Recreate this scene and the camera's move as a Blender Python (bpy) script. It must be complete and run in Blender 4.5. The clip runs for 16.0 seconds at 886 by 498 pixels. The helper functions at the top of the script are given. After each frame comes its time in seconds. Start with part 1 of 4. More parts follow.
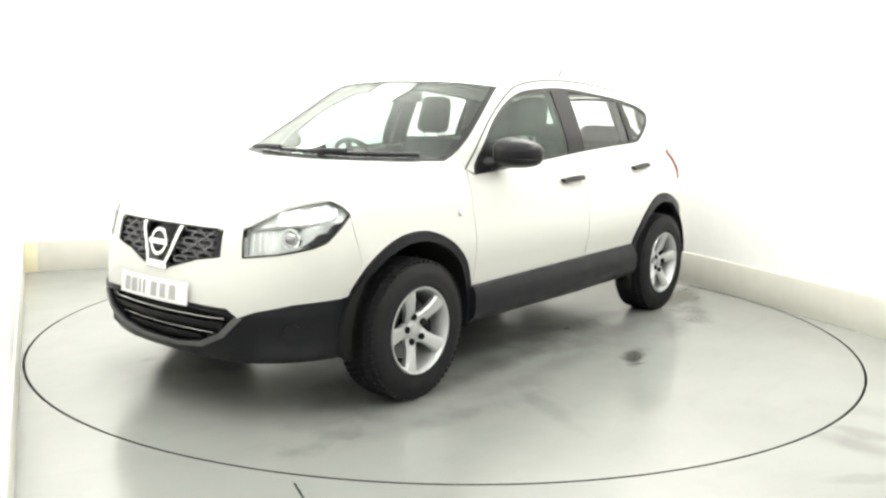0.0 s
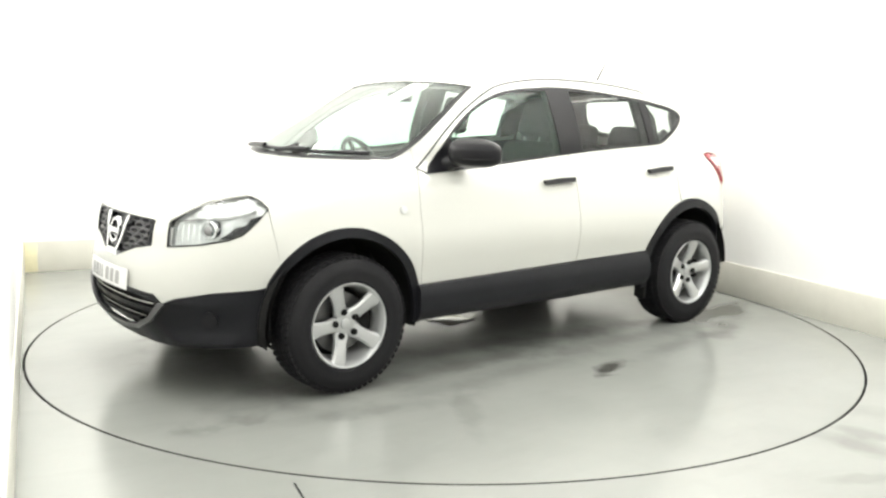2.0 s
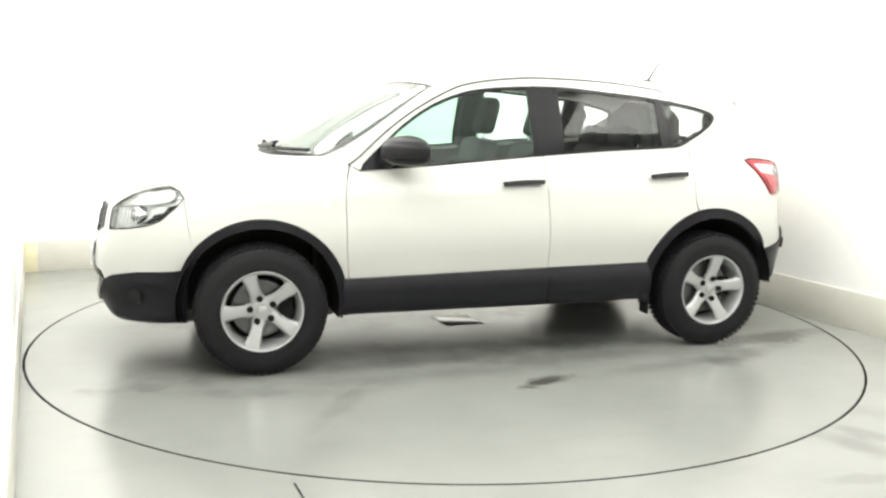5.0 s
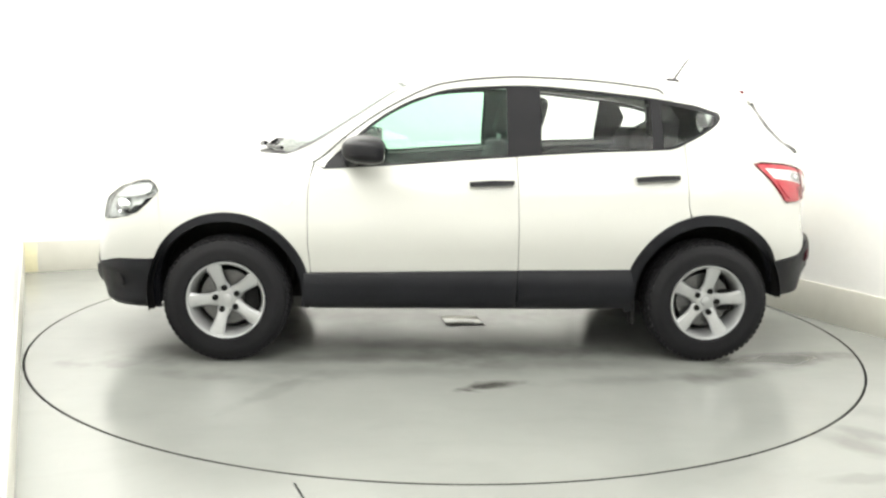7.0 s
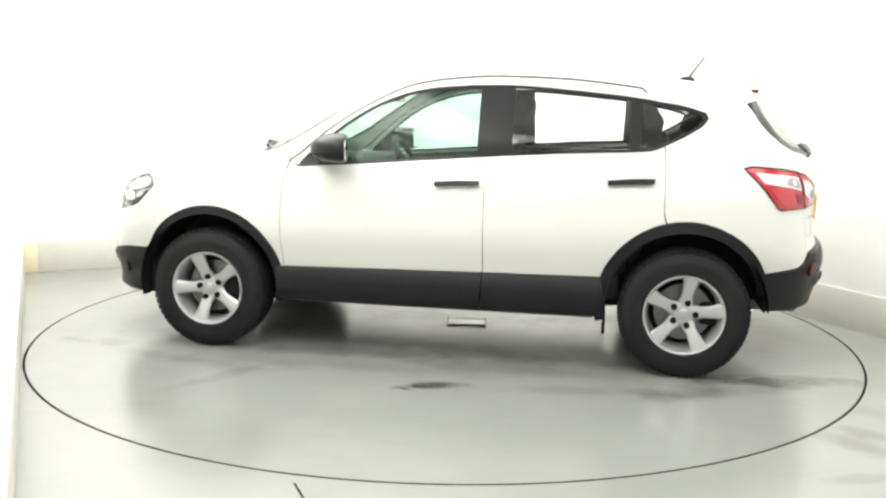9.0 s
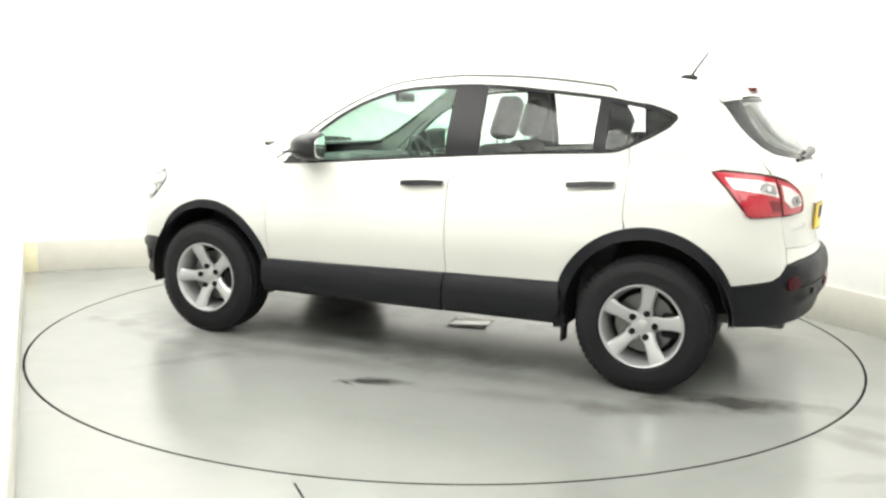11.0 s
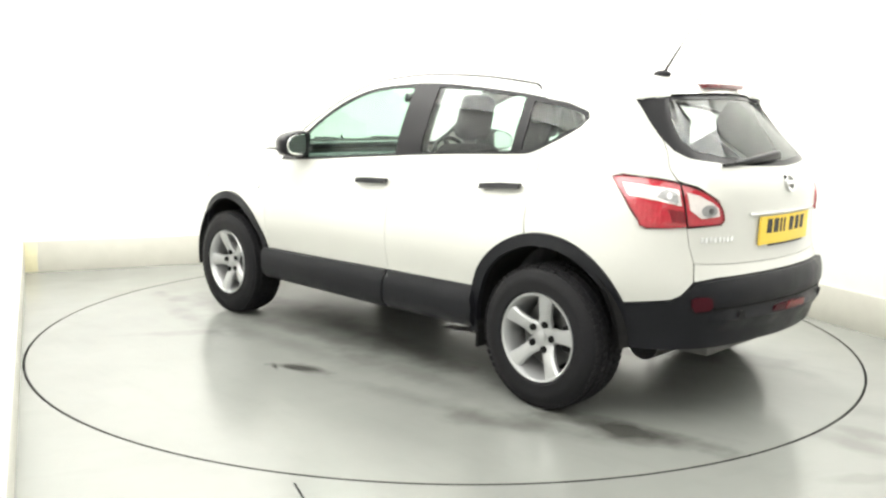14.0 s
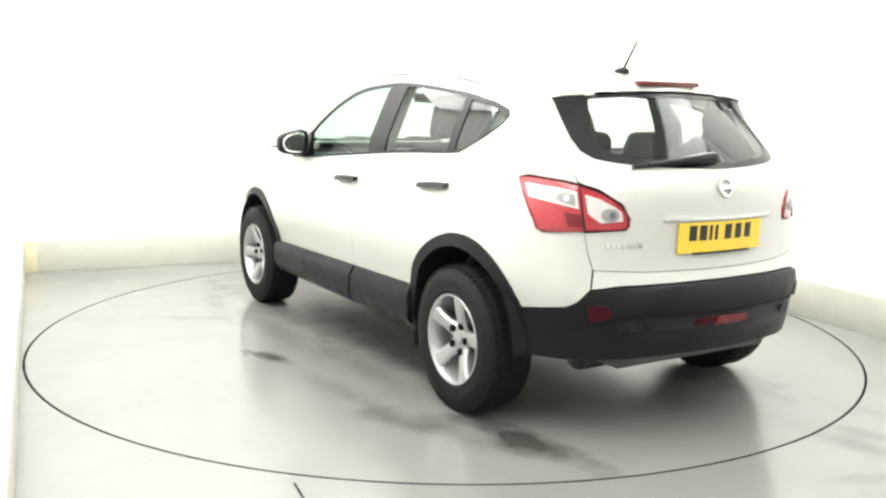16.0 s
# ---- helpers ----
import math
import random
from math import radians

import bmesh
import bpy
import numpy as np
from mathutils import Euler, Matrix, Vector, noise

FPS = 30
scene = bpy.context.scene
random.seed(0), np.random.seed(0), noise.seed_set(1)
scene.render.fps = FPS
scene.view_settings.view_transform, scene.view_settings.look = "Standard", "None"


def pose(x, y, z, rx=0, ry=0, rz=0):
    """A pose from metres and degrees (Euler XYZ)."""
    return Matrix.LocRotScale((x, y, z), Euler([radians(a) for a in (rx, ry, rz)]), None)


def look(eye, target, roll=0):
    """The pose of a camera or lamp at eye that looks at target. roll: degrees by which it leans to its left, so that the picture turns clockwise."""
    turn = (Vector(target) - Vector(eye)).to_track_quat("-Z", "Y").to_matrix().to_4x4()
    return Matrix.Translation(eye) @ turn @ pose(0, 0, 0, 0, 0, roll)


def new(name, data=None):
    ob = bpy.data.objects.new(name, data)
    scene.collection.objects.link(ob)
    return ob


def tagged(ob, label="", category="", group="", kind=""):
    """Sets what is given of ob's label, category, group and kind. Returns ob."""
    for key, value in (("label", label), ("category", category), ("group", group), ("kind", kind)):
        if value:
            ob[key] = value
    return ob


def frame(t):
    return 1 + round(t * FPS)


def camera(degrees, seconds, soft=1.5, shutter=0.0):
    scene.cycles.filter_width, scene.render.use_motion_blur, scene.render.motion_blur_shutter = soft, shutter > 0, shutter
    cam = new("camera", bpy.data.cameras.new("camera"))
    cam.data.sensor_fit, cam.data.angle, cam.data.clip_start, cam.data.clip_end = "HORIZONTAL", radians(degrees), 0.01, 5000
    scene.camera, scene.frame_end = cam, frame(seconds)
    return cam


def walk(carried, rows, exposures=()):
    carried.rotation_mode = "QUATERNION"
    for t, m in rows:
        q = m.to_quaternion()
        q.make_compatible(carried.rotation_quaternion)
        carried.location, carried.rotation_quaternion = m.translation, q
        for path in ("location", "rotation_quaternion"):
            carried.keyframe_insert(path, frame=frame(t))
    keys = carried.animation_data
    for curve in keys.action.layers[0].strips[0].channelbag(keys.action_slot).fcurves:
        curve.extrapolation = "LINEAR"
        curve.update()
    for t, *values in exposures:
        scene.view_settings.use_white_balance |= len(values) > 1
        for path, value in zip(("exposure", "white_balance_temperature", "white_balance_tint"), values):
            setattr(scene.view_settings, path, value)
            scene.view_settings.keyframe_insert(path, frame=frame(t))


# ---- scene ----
cam = camera(52.45, 16.0, soft=2.5)
EYE = (0.0, -5.600, 1.3845)
AHEAD = (-0.003807, -5.600 + 0.987626, 1.3845 - 0.156780)
walk(cam, [(0, look(EYE, AHEAD, 1.0515)), (16, look(EYE, AHEAD, 1.0515))])

# ---- light: a white photo booth under a glowing ceiling ----
world = bpy.data.worlds.new("world")
world.use_nodes = True
scene.world = world
world.node_tree.nodes["Background"].inputs[0].default_value = (0.9, 0.95, 1.0, 1)
world.node_tree.nodes["Background"].inputs[1].default_value = 0.2
scene.view_settings.exposure = 0.0
BOOTH = 24.6                       # the booth stands turned by this many degrees
E1 = Vector((math.cos(radians(BOOTH)), math.sin(radians(BOOTH)), 0))
E2 = Vector((-E1.y, E1.x, 0))


def booth(a, b, z):
    """A place from metres across and along the booth."""
    return E1 * a + E2 * b + Vector((0, 0, z))


def ceiling_lamp(a, b, z, wide, long, watts):
    lamp = bpy.data.lights.new("ceiling_light", "AREA")
    lamp.shape, lamp.size, lamp.size_y, lamp.energy, lamp.color = "RECTANGLE", wide, long, watts, (1.0, 0.985, 0.94)
    ob = new("ceiling_light", lamp)
    ob.matrix_world = Matrix.Translation(booth(a, b, z)) @ pose(0, 0, 0, 0, 0, BOOTH)
    return ob


for a in (-1.9, 1.9):
    ceiling_lamp(a, -0.3, 3.07, 1.0, 5.6, 134)
ceiling_lamp(0, 2.3, 3.07, 2.7, .8, 42)
ceiling_lamp(0, -0.5, 3.075, 2.3, 4.6, 46)
ceiling_lamp(0, -4.6, 3.07, 3.4, 2.6, 92)

# ---- materials ----
def material(name, colour, rough=0.5, metal=0.0, grain=0.0, scale=60.0, bump=0.0, coat=0.0, wear=0.0, spec=0.5):
    """A principled surface with grain at a small scale and wear at a large one."""
    m = bpy.data.materials.new(name)
    m.use_nodes = True
    nt = m.node_tree
    b = nt.nodes["Principled BSDF"]
    b.inputs["Base Color"].default_value = (*colour, 1)
    b.inputs["Roughness"].default_value, b.inputs["Metallic"].default_value = rough, metal
    b.inputs["Coat Weight"].default_value, b.inputs["Coat Roughness"].default_value = coat, 0.04
    b.inputs["Specular IOR Level"].default_value = spec
    if grain or bump or wear:
        co = nt.nodes.new("ShaderNodeTexCoord")
        fine, broad = nt.nodes.new("ShaderNodeTexNoise"), nt.nodes.new("ShaderNodeTexNoise")
        fine.inputs["Scale"].default_value, fine.inputs["Detail"].default_value = scale, 6
        broad.inputs["Scale"].default_value, broad.inputs["Detail"].default_value = scale / 25, 5
        for n in (fine, broad):
            nt.links.new(co.outputs["Object"], n.inputs["Vector"])
        mix = nt.nodes.new("ShaderNodeMix")
        mix.data_type = "FLOAT"
        mix.inputs[0].default_value = 0.5
        nt.links.new(fine.outputs["Fac"], mix.inputs[2])
        nt.links.new(broad.outputs["Fac"], mix.inputs[3])
        ramp = nt.nodes.new("ShaderNodeValToRGB")
        ramp.color_ramp.elements[0].position, ramp.color_ramp.elements[1].position = 0.3, 0.7
        ramp.color_ramp.elements[0].color = (*[max(c * (1 - grain), 0) for c in colour], 1)
        ramp.color_ramp.elements[1].color = (*[min(c * (1 + grain), 1) for c in colour], 1)
        nt.links.new(mix.outputs[0], ramp.inputs[0])
        nt.links.new(ramp.outputs[0], b.inputs["Base Color"])
        if bump:
            bu = nt.nodes.new("ShaderNodeBump")
            bu.inputs["Strength"].default_value, bu.inputs["Distance"].default_value = bump, 0.002
            nt.links.new(fine.outputs["Fac"], bu.inputs["Height"])
            nt.links.new(bu.outputs[0], b.inputs["Normal"])
        if wear:
            ra = nt.nodes.new("ShaderNodeMapRange")
            ra.inputs[1].default_value, ra.inputs[2].default_value = 0.35, 0.65
            ra.inputs[3].default_value, ra.inputs[4].default_value = max(rough - wear, 0.02), rough + wear
            nt.links.new(broad.outputs["Fac"], ra.inputs[0])
            nt.links.new(ra.outputs[0], b.inputs["Roughness"])
    return m


def glass(name, tint, gloss=0.02):
    m = bpy.data.materials.new(name)
    m.use_nodes = True
    nt = m.node_tree
    nt.nodes.clear()
    out, mix = nt.nodes.new("ShaderNodeOutputMaterial"), nt.nodes.new("ShaderNodeMixShader")
    see, shine, lw = nt.nodes.new("ShaderNodeBsdfTransparent"), nt.nodes.new("ShaderNodeBsdfGlossy"), nt.nodes.new("ShaderNodeLayerWeight")
    lw.inputs[0].default_value = 0.5
    power, fr = nt.nodes.new("ShaderNodeMath"), nt.nodes.new("ShaderNodeMath")
    power.operation, power.inputs[1].default_value = "POWER", 4.0
    fr.operation, fr.inputs[1].default_value, fr.inputs[2].default_value = "MULTIPLY_ADD", 0.6, 0.02
    nt.links.new(lw.outputs["Facing"], power.inputs[0])
    nt.links.new(power.outputs[0], fr.inputs[0])
    see.inputs[0].default_value = (*tint, 1)
    shine.inputs["Roughness"].default_value = gloss
    nt.links.new(fr.outputs[0], mix.inputs[0])
    nt.links.new(see.outputs[0], mix.inputs[1])
    nt.links.new(shine.outputs[0], mix.inputs[2])
    nt.links.new(mix.outputs[0], out.inputs[0])
    return m


PAINT = material("white_car_paint", (.57, .575, .54), .35, 0, .015, 90, 0, .8)
PLASTIC = material("black_textured_plastic", (.0105, .011, .0135), .40, 0, .25, 220, .25, wear=.08, spec=.18)
TRIM = material("satin_black_trim", (.010, .010, .012), .3, 0, .2, 150, 0, spec=.22)
RUBBER = material("tyre_rubber", (.012, .012, .0135), .7, 0, .3, 140, .3, wear=.1, spec=.18)
ALLOY = material("silver_alloy", (.47, .48, .485), .32, .6, .05, 120, 0, .3)
CHROME = material("chrome", (.82, .83, .84), .12, 1.0, .03, 40)
STEEL = material("dull_steel", (.16, .16, .16), .4, .9, .2, 60)
DARK = material("dark_underbody", (.014, .014, .014), .8, 0, .3, 40, spec=.15)
PAN = material("grey_underbody_coating", (.10, .10, .095), .8, 0, .3, 30, .2)
CLOTH = material("dark_grey_seat_cloth", (.034, .034, .038), .9, 0, .3, 260, .4)
DASH = material("dark_grey_dashboard", (.04, .041, .043), .6, 0, .15, 200, .2)
LINING = material("pale_grey_headlining", (.16, .16, .155), .9, 0, .06, 120, .1)
PILLAR = material("black_pillar_trim", (.012, .012, .013), .8, 0, .2, 120, .1, spec=.1)
GLASS = glass("car_window_glass", (.80, .92, .86))
REAR_SIDE = glass("rear_side_window_glass", (.93, .95, .94))
BRAKE = material("dark_red_brake_lens", (.11, .008, .012), .2, 0, .15, 80, 0, .4)
RIB = material("grey_grille_plastic", (.07, .07, .075), .4, 0, .2, 150)
HATCH = material("pale_hatch_paint", (.48, .48, .45), .14, 0, .06, 20, 0, .5, spec=1.0)
REAR_GLASS = glass("rear_window_glass", (.86, .89, .875))
# satin black plastic lightened to grey: the intake lip's highlight is in the colour
LIP_SHEEN = material("satin_plastic_sheen_grey", (.09, .09, .095), .3, 0, .15, 120, 0, spec=.6)
CELL = material("grey_lamp_cell", (.30, .30, .305), .25, .3, .2, 120)
MARK = material("faded_yellow_paint", (.72, .68, .47), .6, 0, .12, 30)
SCREEN = glass("windscreen_glass", (.86, .925, .895))
LENS = glass("clear_lamp_lens", (.97, .98, .98))
RED = material("red_lamp_lens", (.40, .011, .026), .10, 0, .22, 70, 0, .8)
DEEP_RED = material("deep_red_lamp_lens", (.15, .005, .012), .15, 0, .25, 90, 0, .2, spec=.3)
CLEAR_RED = material("pale_lamp_lens", (.70, .65, .64), .15, .2, .14, 90, 0, .6)
DARK_RED = material("dark_red_reflector", (.045, .004, .009), .3, 0, .15, 80, spec=.15)
REFLECTOR = material("lamp_reflector", (.64, .65, .65), .3, .45, .06, 50)
MIRROR = material("mirror_glass", (.85, .88, .87), .03, 1.0)
YELLOW = material("yellow_plate", (.85, .60, .06), .4, 0, .03, 60)
WHITE_PLATE = material("white_plate", (.80, .80, .80), .4, 0, .03, 60)
LETTER = material("black_lettering", (.02, .02, .02), .5, 0, .1, 60)
# black front plate characters, greyed to put the plate's glare into their colour
GLARE_LETTER = material("glare_grey_lettering", (.40, .40, .40), .5, 0, .1, 60)
WALL = material("white_booth_paint", (.91, .91, .89), .6, 0, .02, 14, .05)
SKIRTING = material("cream_skirting_paint", (.60, .59, .53), .5, 0, .06, 10, .1, wear=.1)


def floor_material(name, colour, stains, centre=(0, 0)):
    """Worn grey resin floor: cloudy, faintly scuffed and wet-looking; stains are (x, y, half length, half width, turn, depth)."""
    m = bpy.data.materials.new(name)
    m.use_nodes = True
    nt = m.node_tree
    b = nt.nodes["Principled BSDF"]
    co = nt.nodes.new("ShaderNodeTexCoord")

    def noise_at(scale, detail, stretch=(1, 1, 1), rough=.6):
        mp, n = nt.nodes.new("ShaderNodeMapping"), nt.nodes.new("ShaderNodeTexNoise")
        mp.inputs["Scale"].default_value = stretch
        n.inputs["Scale"].default_value, n.inputs["Detail"].default_value, n.inputs["Roughness"].default_value = scale, detail, rough
        nt.links.new(co.outputs["Object"], mp.inputs[0])
        nt.links.new(mp.outputs[0], n.inputs["Vector"])
        return n.outputs["Fac"]

    def mixed(fac, a, bcol):
        mx = nt.nodes.new("ShaderNodeMix")
        mx.data_type = "RGBA"
        for sock, v in ((mx.inputs[0], fac), (mx.inputs[6], a), (mx.inputs[7], bcol)):
            if isinstance(v, (tuple, float)):
                sock.default_value = v
            else:
                nt.links.new(v, sock)
        return mx.outputs[2]

    def ranged(v, a, bb, c=0.0, d=1.0):
        r = nt.nodes.new("ShaderNodeMapRange")
        nt.links.new(v, r.inputs[0])
        for k, q in enumerate((a, bb, c, d)):
            r.inputs[k + 1].default_value = q
        return r.outputs[0]

    def math_node(op, a, bb):
        n = nt.nodes.new("ShaderNodeMath")
        n.operation = op
        for sock, v in ((n.inputs[0], a), (n.inputs[1], bb)):
            if isinstance(v, float):
                sock.default_value = v
            else:
                nt.links.new(v, sock)
        return n.outputs[0]

    cloud = noise_at(.9, 5)
    col = mixed(ranged(cloud, .35, .65), (*[c * .93 for c in colour], 1), (*[c * 1.05 for c in colour], 1))
    scuff = noise_at(2.2, 8, (1, 3.5, 1), .7)
    col = mixed(ranged(scuff, .50, .90, 0, .16), col, (*[c * .45 for c in colour], 1))
    grain = noise_at(160, 3)
    col = mixed(ranged(grain, .3, .7, 0, .08), col, (*[c * .7 for c in colour], 1))
    rag = noise_at(5, 4, rough=.5)
    for x, y, hl, hw, turn, depth in stains:
        if depth < .5 and hw < .08:
            hw, depth = hw * 1.6, depth * .8
        mp = nt.nodes.new("ShaderNodeMapping")
        mp.vector_type = "TEXTURE"
        mp.inputs["Location"].default_value, mp.inputs["Rotation"].default_value = (x, y, 0), (0, 0, radians(turn))
        mp.inputs["Scale"].default_value = (hl, hw, 1)
        nt.links.new(co.outputs["Object"], mp.inputs[0])
        ln = nt.nodes.new("ShaderNodeVectorMath")
        ln.operation = "LENGTH"
        flat = nt.nodes.new("ShaderNodeVectorMath")
        flat.operation = "MULTIPLY"
        flat.inputs[1].default_value = (1, 1, 0)
        nt.links.new(mp.outputs[0], flat.inputs[0])
        nt.links.new(flat.outputs[0], ln.inputs[0])
        wild = .30 if hl > .4 and depth > .7 else .60
        edge = math_node("ADD", ln.outputs["Value"], ranged(rag, .25, .75, -wild, wild))
        soft = .60 if hw > .07 else .38
        if hl > .4 and depth > .7:
            soft = .35
        col = mixed(ranged(edge, .75 - soft, .75 + soft, depth, 0.0), col, (.045, .045, .04, 1))
    nt.links.new(col, b.inputs["Base Color"])
    b.inputs["Specular IOR Level"].default_value = .95
    nt.links.new(ranged(noise_at(3.0, 6), .3, .7, .15, .262), b.inputs["Roughness"])
    bu = nt.nodes.new("ShaderNodeBump")
    bu.inputs["Strength"].default_value, bu.inputs["Distance"].default_value = .12, .002
    nt.links.new(noise_at(5, 3), bu.inputs["Height"])
    nt.links.new(bu.outputs[0], b.inputs["Normal"])
    return m


FLOOR = floor_material("worn_grey_resin_floor", (.25, .26, .243), [(.78, -2.52, .26, .05, -75, .45), (.95, -2.45, .22, .04, -60, .35), (.52, -2.78, .20, .03, -10, .3), (1.25, -2.3, .3, .06, -50, .25)])
TABLE = floor_material("worn_grey_turntable_resin", (.25, .26, .243),
                       [(.3, 1.0, .9, .07, 3, .28), (-.9, 1.15, .5, .05, 10, .28), (1.2, 1.1, .5, .05, -12, .25), (-.6, .85, .8, .065, -4, .32),
                        (-.14, 1.25, .20, .065, 24, .92), (-.05, 1.33, .11, .02, -25, .7), (-1.87, .75, .46, .12, 12, .85), (-1.6, .93, .5, .06, 30, .4), (.45, .75, 1.3, .10, 5, .35), (-.3, .55, 1.1, .12, -8, .4), (-1.55, 1.05, .5, .05, 25, .3),
                        (1.45, .55, .5, .16, 30, .35), (-1.2, -.5, .7, .2, 20, .35), (.6, -.3, 1.0, .22, -5, .4), (1.69, -.72, .10, .03, 15, .3), (.9, 1.3, .4, .04, 60, .2)])


# ---- mesh helpers ----
def mesh_object(name, verts, faces, mat, parent=None, label="", sharp=35.0):
    me = bpy.data.meshes.new(name)
    me.from_pydata([tuple(map(float, v)) for v in verts], [], [tuple(int(i) for i in f) for f in faces])
    bm = bmesh.new()
    bm.from_mesh(me)
    bmesh.ops.recalc_face_normals(bm, faces=bm.faces)
    bm.to_mesh(me)
    bm.free()
    me.materials.append(mat)
    me.polygons.foreach_set("use_smooth", [True] * len(me.polygons))
    me.set_sharp_from_angle(angle=radians(sharp))
    ob = new(name, me)
    ob.parent = parent
    if label:
        tagged(ob, label)
    return ob


def part(name, bm, mat, parent, label="", smooth=True, sharp=35.0):
    bmesh.ops.recalc_face_normals(bm, faces=bm.faces)
    me = bpy.data.meshes.new(name)
    bm.to_mesh(me)
    bm.free()
    me.materials.append(mat)
    if smooth:
        me.polygons.foreach_set("use_smooth", [True] * len(me.polygons))
        me.set_sharp_from_angle(angle=radians(sharp))
    ob = new(name, me)
    ob.parent = parent
    if label:
        tagged(ob, label)
    return ob


def box(bm, lo, hi, bevel=0.0, m=None, seg=2):
    made = bmesh.ops.create_cube(bm, size=1.0)["verts"]
    for v in made:
        v.co = Vector([lo[k] + (v.co[k] + .5) * (hi[k] - lo[k]) for k in range(3)])
    if bevel:
        edges = list({e for v in made for e in v.link_edges})
        got = bmesh.ops.bevel(bm, geom=edges, offset=bevel, segments=seg, affect="EDGES", profile=.5)
        made = list({v for f in got["faces"] for v in f.verts} | {v for v in made if v.is_valid})
    if m is not None:
        bmesh.ops.transform(bm, matrix=m, verts=made)
    return made


def lathe(bm, profile, n=48, axis="y", centre=(0, 0, 0)):
    """Turns a closed profile of (radius, along) round an axis."""
    rings = []
    for k in range(n):
        a = 2 * math.pi * k / n
        c, s = math.cos(a), math.sin(a)
        rings.append([bm.verts.new(Vector(centre) + (Vector((r * c, h, r * s)) if axis == "y" else Vector((r * c, r * s, h)))) for r, h in profile])
    for k in range(n):
        a, b = rings[k], rings[(k + 1) % n]
        for i in range(len(profile)):
            j = (i + 1) % len(profile)
            bm.faces.new((a[i], a[j], b[j], b[i]))


def tube(bm, points, radius, n=8):
    pts = [Vector(p) for p in points]
    rings = []
    for i, p in enumerate(pts):
        d = (pts[min(i + 1, len(pts) - 1)] - pts[max(i - 1, 0)]).normalized()
        q = d.to_track_quat("Z", "Y")
        r = radius[i] if isinstance(radius, (list, tuple)) else radius
        rings.append([bm.verts.new(p + q @ Vector((r * math.cos(2 * math.pi * k / n), r * math.sin(2 * math.pi * k / n), 0))) for k in range(n)])
    for a, b in zip(rings, rings[1:]):
        for k in range(n):
            bm.faces.new((a[k], a[(k + 1) % n], b[(k + 1) % n], b[k]))
    bm.faces.new(rings[0][::-1])
    bm.faces.new(rings[-1])


# ---- the booth ----
TURN = Matrix.Rotation(radians(BOOTH), 4, "Z")
LEFT, RIGHT, BACK, FRONT, HIGH, T = -2.47, 2.455, 2.775, -7.6, 3.1, 0.12
RADIUS = 2.447


def slab(name, lo, hi, mat, label, category, bevel=0.0):
    bm = bmesh.new()
    box(bm, lo, hi, bevel)
    ob = part(name, bm, mat, None, label)
    ob.matrix_world = TURN
    return tagged(ob, "", category, "", "structure")


slab("wall_back", (LEFT - T, BACK, -.1), (RIGHT + T, BACK + T, HIGH), WALL, "plain white painted photo booth wall", "wall")
slab("wall_left", (LEFT - T, FRONT, -.1), (LEFT, BACK, HIGH), WALL, "plain white painted photo booth wall", "wall")
slab("wall_right", (RIGHT, FRONT, -.1), (RIGHT + T, BACK, HIGH), WALL, "plain white painted photo booth wall", "wall")
slab("wall_front", (LEFT - T, FRONT - T, -.1), (RIGHT + T, FRONT, HIGH), WALL, "plain white painted photo booth wall", "wall")
slab("ceiling", (LEFT - T, FRONT - T, HIGH), (RIGHT + T, BACK + T, HIGH + T), WALL, "plain white booth ceiling", "ceiling")
slab("skirting_back", (LEFT, BACK - .012, 0), (RIGHT, BACK, .25), SKIRTING, "cream painted skirting board along the booth wall", "skirting", .003)
slab("skirting_left", (LEFT, FRONT, 0), (LEFT + .012, BACK - .012, .25), SKIRTING, "cream painted skirting board along the booth wall", "skirting", .003)
slab("skirting_right", (RIGHT - .012, FRONT, 0), (RIGHT, BACK - .012, .25), SKIRTING, "cream painted skirting board along the booth wall", "skirting", .003)

bm = bmesh.new()
box(bm, (LEFT + .014, BACK - .0135, .004), (LEFT + .11, BACK - .011, .246), .0005)
_mark = part("paint_patch", bm, MARK, bpy.data.objects["skirting_back"], "faded yellow paint patch")


